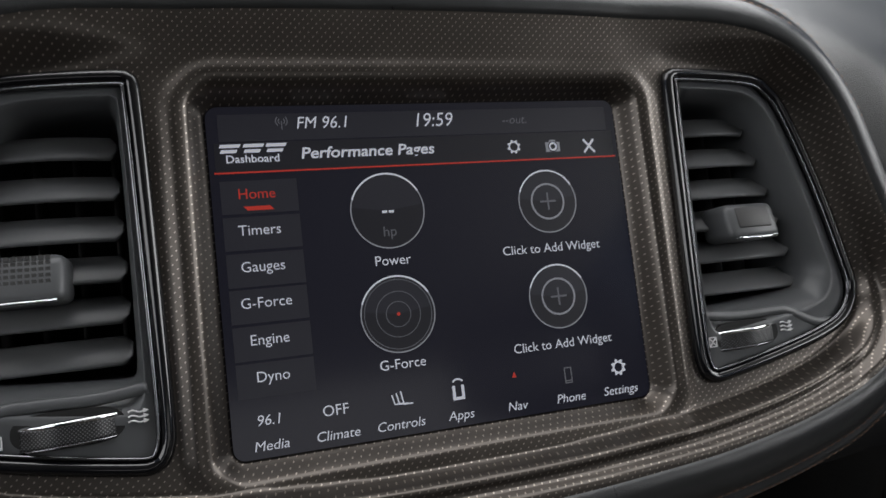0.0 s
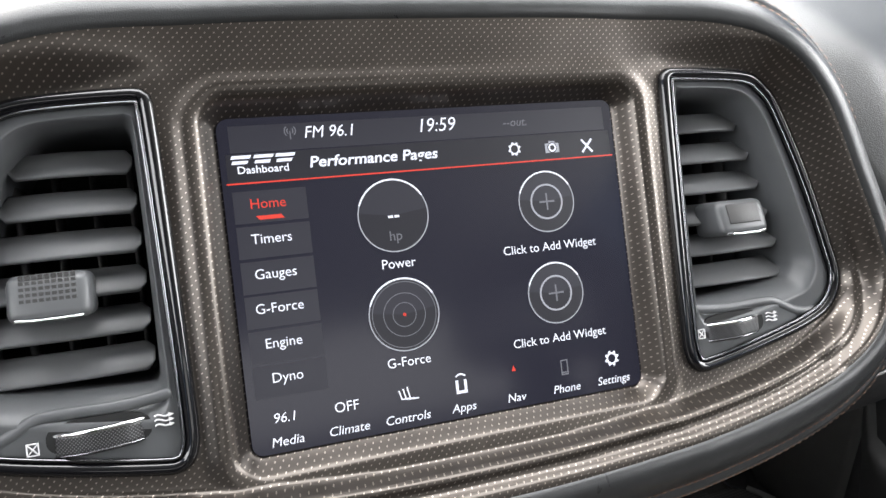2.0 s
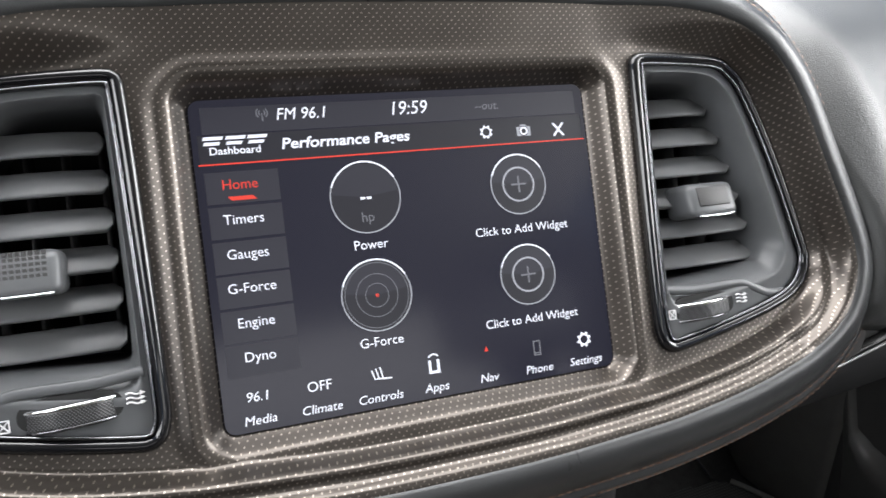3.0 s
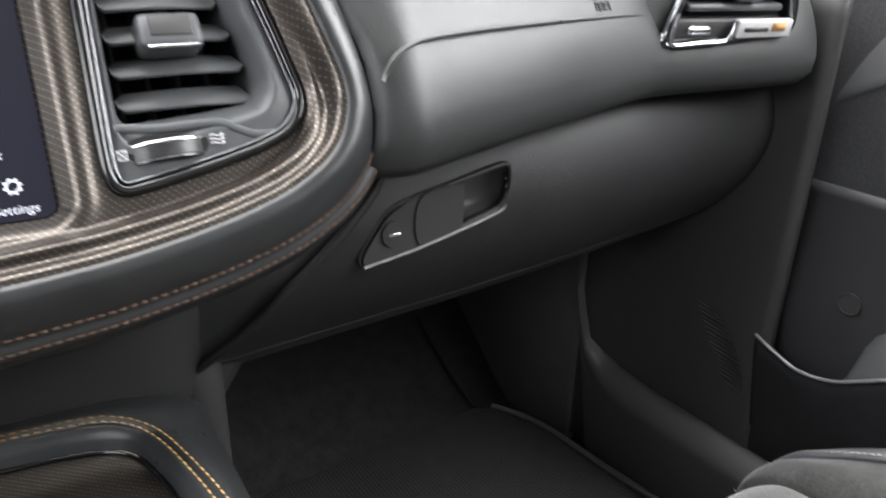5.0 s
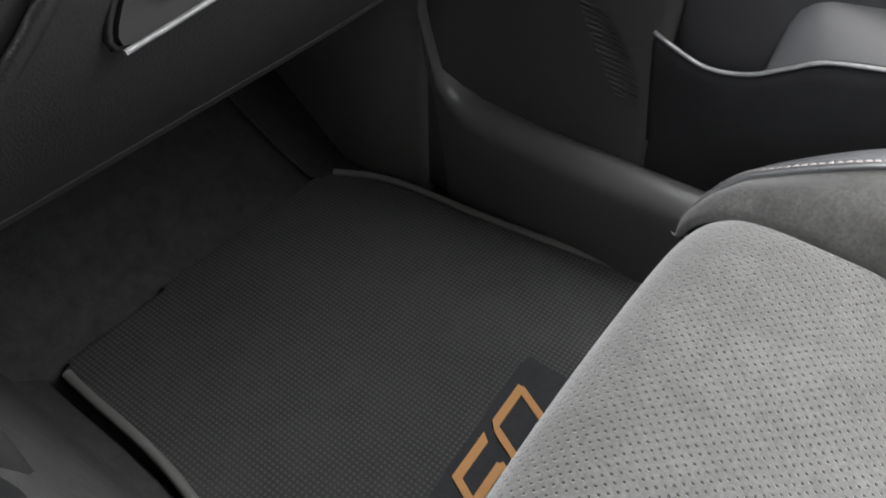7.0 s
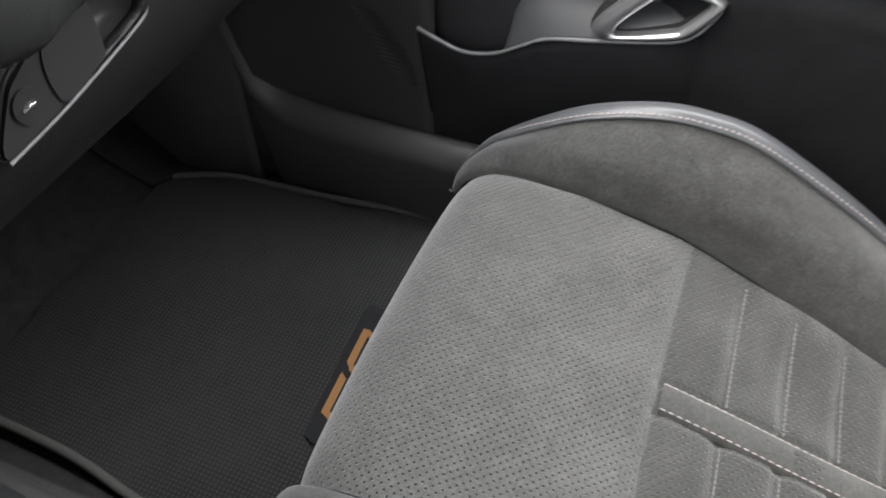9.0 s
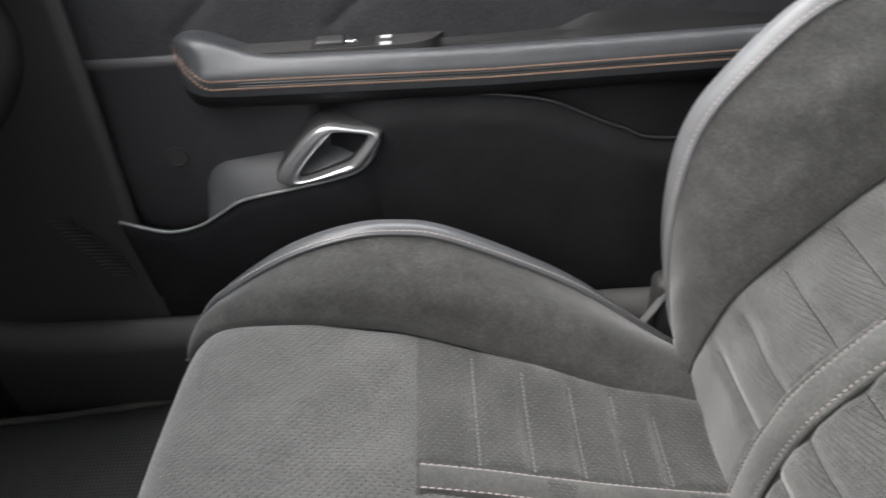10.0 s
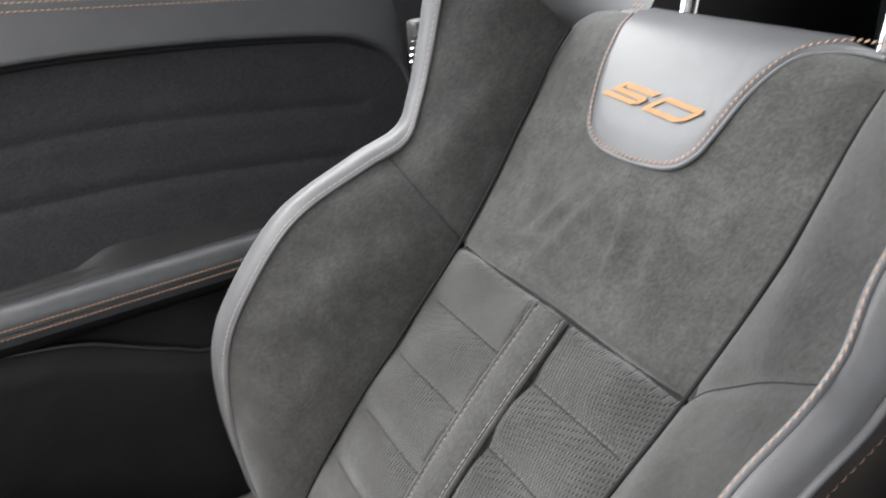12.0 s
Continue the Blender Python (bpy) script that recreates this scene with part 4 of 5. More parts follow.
for sgn in (-1, 1):
    side_ = mo[(mo[:, 1] < 0.326) & (mo[:, 1] > -0.19) & ((mo[:, 0] - 0.45) * sgn > 0)]
    side_ = side_[np.argsort(side_[:, 1])]
    if sgn > 0:
        seam_ = spline([side_[-1] + (-0.002, 0.002), (0.612, 0.345), (0.600, 0.40), (0.594, 0.46)], 14)
        # Darker than the binding it continues, to put it in the dash's shade.
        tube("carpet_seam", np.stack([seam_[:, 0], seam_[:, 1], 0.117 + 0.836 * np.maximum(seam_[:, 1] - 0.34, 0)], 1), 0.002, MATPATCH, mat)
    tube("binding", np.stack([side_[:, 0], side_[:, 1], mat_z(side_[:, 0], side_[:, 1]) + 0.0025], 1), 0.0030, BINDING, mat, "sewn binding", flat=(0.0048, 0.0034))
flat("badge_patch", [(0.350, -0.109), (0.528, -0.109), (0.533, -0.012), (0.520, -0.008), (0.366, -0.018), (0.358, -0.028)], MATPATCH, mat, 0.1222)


def fifty(parent, m, h, mat, thick, wide=1.0, lean=0.55, bar=0.17, stem=0.17):
    """The two slanted angular figures, as one raised mesh each, h high; bar and stem are the strokes' widths."""
    lo, hi = (1 - bar) / 2, (1 + bar) / 2
    five = (((-1.0, 1), (-0.10, 1), (-0.14, 1 - bar), (-1.0, 1 - bar)), ((-1.0, 1 - bar / 2), (stem - 1, 1 - bar / 2), (stem - 1, lo), (-1.0, lo)), ((-1.0, hi), (-0.20, hi), (-0.10, hi - bar), (-1.0, lo)),
            ((-0.10 - stem, hi), (-0.10, hi - bar * 0.6), (-0.10, bar * 0.6), (-0.10 - stem, 0.02)), ((-1.02, bar), (-0.16, bar), (-0.20, 0.0), (-1.06, 0.0)))
    nought = (((0.05, 1 - bar * 0.7), (0.05 + stem, 1 - bar * 0.7), (0.05 + stem, 0.06), (0.05, bar * 0.5)), ((1.02 - stem, 0.95), (1.02, 1 - bar * 0.7), (1.02, bar * 0.6), (1.02 - stem, 0.05)),
              ((0.14, 1), (0.95, 1), (1.02, 1 - bar), (0.05, 1 - bar)), ((0.05, bar), (1.02, bar), (0.93, 0.0), (0.10, 0.0)))
    for strokes in (five, nought):
        bm = bmesh.new()
        for n_, s in enumerate(strokes):
            e = 0.0002 * n_
            top = [bm.verts.new(((x + lean * (y - 0.5)) * h * wide, (y - 0.5) * h, thick + e)) for x, y in s]
            bot = [bm.verts.new(((x + lean * (y - 0.5)) * h * wide, (y - 0.5) * h, 0)) for x, y in s]
            bm.faces.new(top)
            for i in range(4):
                bm.faces.new((top[i - 1], top[i], bot[i], bot[i - 1]))
        bmesh.ops.transform(bm, matrix=m, verts=bm.verts)
        part("numeral", bm, mat, parent, "raised slanted numeral", smooth=False)


fifty(mat, pose(0.431, -0.050, 0.1225, 0, 0, 2), 0.0555, GOLD_MAT, 0.002, 1.0, 0.55, 0.14, 0.14)

sill = thing("door_sill_trim", "black plastic sill trim along the footwell, lightened for its highlight", "sill trim")
path = spline([(0.672, -1.0), (0.672, -0.1), (0.674, 0.10), (0.677, 0.17), (0.678, 0.205), (0.676, 0.222)], 60)
zc = np.interp(path[:, 1], [-1, 0.10, 0.17, 0.205, 0.218], [0.244, 0.244, 0.249, 0.283, 0.36])
prof = [(0.012, -0.16), (0.008, -0.08), (0.002, -0.040), (-0.001, -0.026), (0.000, -0.018), (0.004, -0.010), (0.009, -0.004), (0.015, 0.000), (0.022, 0.0015), (0.033, -0.005), (0.040, -0.03), (0.040, -0.16)]
grid("trim", np.stack([np.stack([path[:, 0] + a, path[:, 1], zc + b], 1) for a, b in prof], 1), SILL_LIT, sill)
kick = tagged(grid("kick_panel", np.stack([np.array([(0.672 + 0.01 * (y - 0.2) + 0.0115 * (1 - smooth01((y - 0.215) / 0.1)), y, z) for z in np.linspace(0.08, 0.66, 20)]) for y in np.linspace(0.218, 0.66, 30)], 0), KICK_LIT, thick=-0.01), "black plastic kick panel, lightened in place of light", "trim panel", kind="structure")
pillar = tagged(grid("hinge_pillar", np.stack([np.array([(0.70 + 0.02 * (0.22 - y) - 0.016 * smooth01((y - 0.15) / 0.07), y, z) for z in np.linspace(0.12, 0.72, 20)]) for y in np.linspace(0.225, -0.02, 20)], 0), PLASTIC, thick=0.01), "black door pillar trim", "trim panel", kind="structure")

ribs_ = thing("pillar_grille", "small ribbed grille in the black door pillar", "grille")
for i in range(16):
    k = i / 15
    y0 = 0.066 - 0.045 * k
    tube("rib", [(0.697, y0, 0.385 - 0.075 * k), (0.698, y0 - 0.026 - 0.01 * math.sin(3.1 * k), 0.381 - 0.075 * k)], 0.0010, PLASTIC, ribs_, sides=5)

# ---- passenger door ----
door = thing("passenger_door", "black door trim with suede inserts, leather armrest and satin chrome handle", "car door")


def front_y(z):
    return np.interp(z, [0.12, 0.29, 0.361, 0.43, 0.539, 0.66, 0.80], [-0.06, -0.035, -0.004, 0.016, 0.036, 0.06, 0.08])


zs = np.linspace(0.12, 0.535, 40)
P = np.stack([np.stack([np.full(50, 0.754) - 0.014 * np.exp(-((z - 0.36) / 0.1) ** 2), front_y(z) + (-1.10 - front_y(z)) * np.linspace(0, 1, 50), np.full(50, z)], 1) for z in zs])
P[:, 0, 0] += 0.004
grid("inner_panel", P[:, :12], DOOR_PANEL, door, "hard black door panel", thick=0.012)
grid("armrest_flank", P[:, 11:], DOOR_SHADED, door, "black vinyl flank under the armrest, darkened for shade", thick=0.012)

SEAMS = [spline([(-0.10, 0.552), (-0.16, 0.60), (-0.24, 0.635), (-0.33, 0.651), (-0.445, 0.655), (-0.54, 0.654), (-0.64, 0.644), (-0.78, 0.626)], 80), spline([(-0.25, 0.552), (-0.30, 0.585), (-0.37, 0.597), (-0.44, 0.601), (-0.55, 0.598), (-0.66, 0.588), (-0.75, 0.577)], 80)]
ysu, zsu = np.linspace(0.06, -1.0, 240), np.linspace(0.525, 0.735, 60)
A, Bz = np.meshgrid(ysu, zsu, indexing="ij")
flatq = np.stack([A.ravel(), Bz.ravel()], 1)
dd = np.full(len(flatq), 1.0)
for s_ in SEAMS:
    for p in s_:
        dd = np.minimum(dd, np.hypot(*(flatq - p).T))
dd = dd.reshape(A.shape)
Xs = 0.760 + 0.02 * (Bz - 0.555) / 0.18 - 0.005 * np.clip(dd / 0.012, 0, 1) ** 0.5
grid("upper_insert", np.stack([Xs, A, Bz], -1)[::-1], SUEDE_DARK, door, "dark suede upper insert with quilted seams", thick=0.006)
low_edge = spline([(0.10, 0.50), (0.062, 0.530), (0.044, 0.546), (0.010, 0.585), (-0.054, 0.628), (-0.15, 0.668), (-0.30, 0.707), (-0.465, 0.720), (-0.62, 0.713), (-0.746, 0.698), (-0.794, 0.684), (-0.825, 0.659), (-0.838, 0.62), (-0.85, 0.55), (-1.0, 0.53)], 140)
rows = []
for k in np.concatenate([np.linspace(0, 0.06, 6), np.linspace(0.1, 1, 20)]):
    z = low_edge[:, 1] * (1 - k) + 0.805 * k
    x = 0.753 + 0.012 * (1 - smooth01(k / 0.06)) + 0.030 * k + 0.03 * smooth01((k - 0.75) / 0.25) ** 2 + 0 * low_edge[:, 1]
    rows.append(np.stack([x, low_edge[:, 0], z], 1))
grid("upper_rail", np.stack(rows, 1), LIT_VINYL, door, "soft vinyl upper rail")
sy2 = np.linspace(0.09, -0.95, 160)
sz2 = np.interp(-sy2, [-0.09, -0.05, 0.2, 0.487, 0.652, 0.95], [0.760, 0.768, 0.779, 0.764, 0.749, 0.722])
lz2 = np.interp(-sy2, -low_edge[:, 0], low_edge[:, 1])
k2 = np.clip((sz2 - lz2) / (0.805 - lz2), 0, 1)
sx2 = 0.753 + 0.030 * k2 + 0.03 * smooth01((k2 - 0.75) / 0.25) ** 2
for dz2 in (0.0, 0.007):
    stitches("seam_thread", np.stack([sx2 - 0.0008, sy2, sz2 + dz2], 1), (-1, 0, 0.2), 0.0050, (0.0040, 0.0011, 0.0006), THREAD_COPPER, door, "copper thread")
# Dark tube under the rail stands in for its shaded groove.
tube("rail_edge", np.stack([np.full(140, 0.7650), low_edge[:, 0], low_edge[:, 1]], 1), 0.003, DARK, door)

# armrest
ya = np.concatenate([np.linspace(-0.094, -0.17, 30), np.linspace(-0.18, -0.95, 60)])
rows = []
for y in ya:
    k = math.sqrt(max(1 - max(0.0, 1 - (-0.094 - y) / 0.042) ** 2, 0.0))
    fr = 1 - smooth01((-0.10 - y) / 0.10)
    lift = np.interp(y, [-0.95, -0.61, -0.40, -0.15], [0.002, -0.001, -0.003, 0.002])
    sec = [(0.765, 0.545 + 0.012 * fr), (0.742, 0.530 + 0.030 * fr), (0.728, 0.534 + 0.026 * fr), (0.714, 0.539 + 0.019 * fr), (0.703, 0.534), (0.698, 0.524), (0.6985, 0.512), (0.703, 0.500), (0.716, 0.488), (0.738, 0.479), (0.765, 0.474)]
    sec = spline([(a, b + lift) for a, b in sec], 36)
    rows.append(np.stack([0.765 + (sec[:, 0] - 0.765) * k, np.full(36, y), 0.52 + (sec[:, 1] - 0.52) * (0.5 + 0.5 * k)], 1))
rows = np.stack(rows)
grid("armrest", rows[:, :21], ARMREST_LIT, door, "padded leather armrest top")
grid("armrest_underside", rows[:, 20:], DOOR_SHADED, door, "black leather underside of the armrest, darkened for shade")
for dz, nm in ((0.006, 0), (-0.002, 1)):
    line = [(0.765 - 0.0665 * math.sqrt(max(1 - max(0.0, 1 - (-0.094 - y) / 0.042) ** 2, 0.0)), y, 0.5165 + dz + 0.03 * (1 - smooth01((-0.09 - y) / 0.05)) + np.interp(y, [-0.95, -0.61, -0.40, -0.15], [0.002, -0.001, -0.003, 0.002])) for y in ya[2:]]
    stitches("seam_thread", np.array(line) + (-0.0009, 0, 0), (-1, 0, 0), 0.0042, (0.0038, 0.0019, 0.0010), THREAD_COPPER, door, "copper thread")
for dz in (0.0025, -0.0005):
    tube("piping", [(0.6982, y, 0.5165 + dz + np.interp(y, [-0.95, -0.61, -0.40, -0.15], [0.002, -0.001, -0.003, 0.002])) for y in ya[26:]], 0.0011, LEATHER, door, sides=6)
# leather riser where the armrest meets the suede insert, stepped up behind the switches
yr = np.concatenate([np.linspace(-0.33, -0.476, 24), np.linspace(-0.477, -0.488, 8), np.linspace(-0.50, -0.95, 40)])
zr = np.interp(-yr, [0.33, 0.358, 0.40, 0.470, 0.500, 0.52, 0.59, 0.67, 0.95], [0.524, 0.530, 0.537, 0.539, 0.5500, 0.5515, 0.547, 0.539, 0.520])
grid("armrest_riser", np.stack([np.stack([x + 0 * yr, yr, zr * k + 0.522 * (1 - k)], 1) for x, k in ((0.756, 0.98), (0.7515, 1.0), (0.748, 0.95), (0.743, 0.6), (0.735, 0.25), (0.722, 0.0))], 1), DOOR_SHADED, door, "leather riser behind the armrest")
# switch pod
pod = plate("switch_pod", spline([(0.768, -0.158), (0.727, -0.166), (0.7205, -0.180), (0.7195, -0.30), (0.723, -0.335), (0.738, -0.352), (0.768, -0.348)], 60, True), 0.524, 0.5405, PLASTIC, door, "window switch pod")
# Thin dark patch on the pod's top stands for a shaded recess.
box("switch_shade", (0.7345, -0.262, 0.5408), (0.026, 0.060, 0.0012), DARK, pod, bevel=0.0005)
box("window_switch", (0.7345, -0.250, 0.5425), (0.018, 0.028, 0.006), PLASTIC, pod, "rocker switch", bevel=0.002)
box("switch_mark", (0.7345, -0.271, 0.5424), (0.013, 0.011, 0.004), CHROME, pod, "bright switch tip", bevel=0.0015)
for dx in (-0.009, 0.009):
    box("lock_mark", (0.732 + dx, -0.303, 0.5412), (0.006, 0.010, 0.0014), WHITE_PRINT, pod, bevel=0.0004)

# lower insert behind the handle, and the map pocket
top = spline([(-0.213, 0.455), (-0.228, 0.4715), (-0.259, 0.4896), (-0.354, 0.4910), (-0.42, 0.484), (-0.461, 0.475), (-0.494, 0.459), (-0.534, 0.441), (-0.60, 0.425), (-0.95, 0.42)], 70)
zt = np.linspace(0, 1, 30) ** 1.5
P = np.stack([np.stack([0.742 - 0.027 * smooth01((-0.225 - y) / 0.065) - 0.010 * smooth01(zt / 0.08) + 0.036 * zt ** 2, np.full(30, y), z + (0.15 - z) * zt], 1) for y, z in top])
grid("lower_insert", P[::-1], DOOR_LOW_SHADED, door, "black lower insert, darkened for shade", thick=0.004)
# Added bead, lighter than the insert, draws the light on its edge.
tube("insert_edge_light", P[:, 0] + (-0.0015, 0, 0), 0.0018, DOOR_PANEL, door, "thin lighter bead drawn along the insert's lit edge")
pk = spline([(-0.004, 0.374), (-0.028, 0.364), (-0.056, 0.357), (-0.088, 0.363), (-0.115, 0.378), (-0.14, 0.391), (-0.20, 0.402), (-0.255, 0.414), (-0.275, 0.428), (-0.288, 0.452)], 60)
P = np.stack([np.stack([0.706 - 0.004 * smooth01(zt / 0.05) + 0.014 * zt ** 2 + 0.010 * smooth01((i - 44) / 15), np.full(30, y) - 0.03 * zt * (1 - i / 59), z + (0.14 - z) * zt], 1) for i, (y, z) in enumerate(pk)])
grid("map_pocket", P[::-1], DOOR_LOW_SHADED, door, "map pocket with a bright lip", thick=0.004)
tube("pocket_lip", np.stack([np.full(60, 0.7035), pk[:, 0], pk[:, 1]], 1), 0.0019, BRIGHT_LIP, door)
bm = bmesh.new()
bmesh.ops.create_cone(bm, cap_ends=True, segments=24, radius1=0.010, radius2=0.009, depth=0.004, matrix=Matrix.Translation((0.7325, -0.074, 0.432)) @ Matrix.Rotation(radians(90), 4, "Y"))
cover = part("screw_cover", bm, PLASTIC, door, "round screw cover", smooth=False)
tube("cover_ring", [(0.7305, -0.074 + 0.0105 * math.cos(a), 0.432 + 0.0105 * math.sin(a)) for a in np.linspace(0, 2 * math.pi, 28, endpoint=False)], 0.0008, DOOR_PANEL, cover, closed=True)
# scoop and handle
ys_ = np.concatenate([[-0.096, -0.099, -0.104, -0.112], np.linspace(-0.122, -0.282, 12)])
lipz = np.interp(-ys_, -pk[:, 0], pk[:, 1])
swell = np.array([0.25, 0.66, 0.86, 0.96] + [1.0] * 12)
ledge = lipz + (0.420 + 0.022 * (np.arange(16) / 15.0) - lipz) * swell
P = np.stack([np.stack([x + 0 * ys_, ys_, ledge * (1 - k) + lipz * k], 1) for x, k in ((0.746, 0.0), (0.736, 0.03), (0.728, 0.15), (0.716, 0.5), (0.706, 0.92), (0.7045, 1.0))], 1)
grid("pull_scoop", P, LIT_VINYL, door, "sloping satin pull ledge, lightened for its lit face", thick=-0.003)
raw("scoop_end", [P[0, q] for q in range(6)] + [(0.748, -0.096, lipz[0])], [(0, 1, 2, 3, 4, 5, 6)], PLASTIC, door, smooth=False)
def by_angle2(p, c, n=96):
    """An outline resampled at even angles round c, starting at its right."""
    a = np.arctan2(p[:, 1] - c[1], p[:, 0] - c[0])
    o = np.argsort(a)
    a, p = a[o], p[o]
    q = -np.pi + (np.arange(n) + 0.5) / n * 2 * np.pi
    return np.stack([np.interp(q, np.r_[a[-1] - 2 * np.pi, a, a[0] + 2 * np.pi], np.r_[p[-1, i], p[:, i], p[0, i]]) for i in (0, 1)], 1)


ho = spline([(-0.180, 0.414), (-0.187, 0.428), (-0.209, 0.453), (-0.227, 0.4675), (-0.242, 0.4715), (-0.266, 0.467), (-0.285, 0.4625), (-0.2895, 0.456), (-0.268, 0.427), (-0.249, 0.418), (-0.201, 0.4095), (-0.186, 0.4095)], 160, True)
hh = spline([(-0.209, 0.420), (-0.216, 0.431), (-0.238, 0.4545), (-0.246, 0.4585), (-0.267, 0.4555), (-0.270, 0.451), (-0.256, 0.4325), (-0.247, 0.4275), (-0.216, 0.4185)], 160, True)
cc = np.array([-0.240, 0.440])
hh = cc + (hh - cc) * 1.26
ho, hh = by_angle2(ho, cc), by_angle2(hh, cc)
rows = []
for k, x in ((-0.05, 0.716), (-0.02, 0.703), (0.03, 0.6985), (0.2, 0.6960), (0.6, 0.6965), (0.9, 0.6985), (1.0, 0.7015), (1.04, 0.7075)):
    q = ho * (1 - k) + hh * k
    rows.append(np.stack([np.full(96, x), q[:, 0], q[:, 1]], 1))
handle = grid("door_handle", np.stack(rows, 1), HANDLE, door, "satin chrome pull handle", wrap_u=True)
q = ho * -0.04 + hh * 1.04
grid("handle_pocket", np.stack([np.stack([np.full(96, x), (cc + (q - cc) * s)[:, 0], (cc + (q - cc) * s)[:, 1]], 1) for s, x in ((1.0, 0.7075), (0.98, 0.722), (0.8, 0.730), (0.02, 0.731))], 1), PLASTIC, handle, "dark hollow behind the handle", wrap_u=True)
q = cc + (ho - cc) * 1.07
grid("handle_bezel", np.stack([np.stack([np.full(96, x), (cc + (ho - cc) * s)[:, 0], (cc + (ho - cc) * s)[:, 1]], 1) for s, x in ((1.06, 0.735), (1.05, 0.712), (1.03, 0.705), (1.01, 0.704))], 1), PLASTIC, door, wrap_u=True)

# ---- shell of the car ----
def wall(name, pts, mat, label, thick=0.02):
    return tagged(grid(name, np.array(pts, float), mat, thick=thick), label, "body shell", kind="structure")


wall("ceiling", [[(-0.62, -1.9, 1.18), (0.62, -1.9, 1.18)], [(-0.62, -0.9, 1.22), (0.62, -0.9, 1.22)], [(-0.6, -0.15, 1.19), (0.6, -0.15, 1.19)]], HEADLINER, "grey cloth headliner")
wall("wall_rear", [[(-0.8, -1.65, 0.05), (0.8, -1.65, 0.05)], [(-0.7, -1.9, 1.2), (0.7, -1.9, 1.2)]], REAR_CLOTH, "dark rear bulkhead")
# Out of view; carried up to window height to block low side light.
wall("wall_driver", [[(-0.95, 0.7, 0.05), (-0.95, 0.7, 0.86)], [(-0.95, -1.9, 0.05), (-0.95, -1.9, 0.86)]], PLASTIC, "dark unseen wall closing the driver side")
wall("wall_passenger", [[(0.83, 0.7, 0.82), (0.83, 0.7, 0.05)], [(0.83, -1.9, 0.82), (0.83, -1.9, 0.05)]], PLASTIC, "dark outer door skin")
wall("quarter_passenger", [[(0.80, -1.12, 0.05), (0.80, -1.12, 0.82), (0.64, -1.12, 1.2)], [(0.80, -1.9, 0.05), (0.80, -1.9, 0.82), (0.64, -1.9, 1.2)]], PLASTIC, "dark rear quarter trim")
wall("quarter_driver", [[(-0.64, -1.12, 1.2), (-0.80, -1.12, 0.82)], [(-0.64, -1.9, 1.2), (-0.80, -1.9, 0.82)]], PLASTIC, "dark rear quarter trim")
rear = thing("rear_seat", "dark rear seat back", "seat")
box("backrest", (0.0, -1.45, 0.46), (1.2, 0.18, 0.6), REAR_CLOTH, rear, bevel=0.05, seg=4)
box("cushion", (0.0, -1.22, 0.25), (1.2, 0.42, 0.2), REAR_CLOTH, rear, bevel=0.05, seg=4)


# ---- passenger seat ----
seat = thing("passenger_seat", "grey suede sports seat with leather-edged bolsters and a number badge", "car seat")
CX = 0.390


def bump(d, w, h):
    return -h * np.exp(-(d / w) ** 2)


# backrest: centre line (y, z) from the bottom up, and the bolster's crest
BC = spline([(-0.560, 0.20), (-0.562, 0.25), (-0.567, 0.30), (-0.576, 0.345), (-0.594, 0.392), (-0.645, 0.460), (-0.698, 0.516), (-0.745, 0.561), (-0.790, 0.612), (-0.828, 0.663), (-0.852, 0.698), (-0.868, 0.716), (-0.882, 0.726), (-0.902, 0.7310)], 160)
CR = spline([(0.590, -0.610, 0.20), (0.600, -0.585, 0.25), (0.606, -0.566, 0.30), (0.608, -0.553, 0.37), (0.607, -0.549, 0.44), (0.605, -0.557, 0.50), (0.602, -0.583, 0.548), (0.598, -0.632, 0.602),
             (0.592, -0.700, 0.635), (0.590, -0.741, 0.650), (0.594, -0.758, 0.675), (0.598, -0.775, 0.72), (0.598, -0.79, 0.77), (0.59, -0.81, 0.80), (0.575, -0.85, 0.82)], 160)
HW = np.interp(BC[:, 1], [0.20, 0.30, 0.40, 0.50, 0.57, 0.64, 0.73, 0.78], [0.128, 0.131, 0.122, 0.116, 0.1225, 0.129, 0.130, 0.130])
# crest point that belongs to each height of the centre line
zc_ = BC[:, 1] + 0.074 * np.clip((BC[:, 1] - 0.25) / 0.326, 0, 1)
CRZ = np.stack([np.interp(zc_, CR[:, 2], CR[:, i]) for i in range(3)], 1)
TOPZ = 0.568
SEAMZ = np.array([0.334, 0.375, 0.4195, 0.459, 0.498, 0.5345])
STX = CX - 0.0025  # middle of the backrest stripe
BT = np.gradient(BC, axis=0)
BT /= np.linalg.norm(BT, axis=1, keepdims=True)
BN = np.stack([BT[:, 1], -BT[:, 0]], 1)


def back_at(x, z, lift=0.0):
    """A place on the middle of the backrest."""
    y = np.interp(z, BC[:, 1], BC[:, 0])
    n1, n2 = np.interp(z, BC[:, 1], BN[:, 0]), np.interp(z, BC[:, 1], BN[:, 1])
    return np.stack([x + 0 * z, y + n1 * lift, z + n2 * lift], -1)


def back_sheet(name, z0, z1, f0, f1, mat, label, fn, nz=120, nx=60):
    z = np.linspace(z0, z1, nz)
    hw = np.interp(z, BC[:, 1], HW)
    f = np.linspace(f0 * 1.04, f1 * 1.04, nx)
    Xg, Zg = CX + hw[:, None] * f[None], np.repeat(z[:, None], nx, 1)
    lift = fn(Xg, Zg, np.repeat(f[None], nz, 0))
    return grid(name, back_at(Xg, Zg, lift), mat, seat, label, thick=0.02)


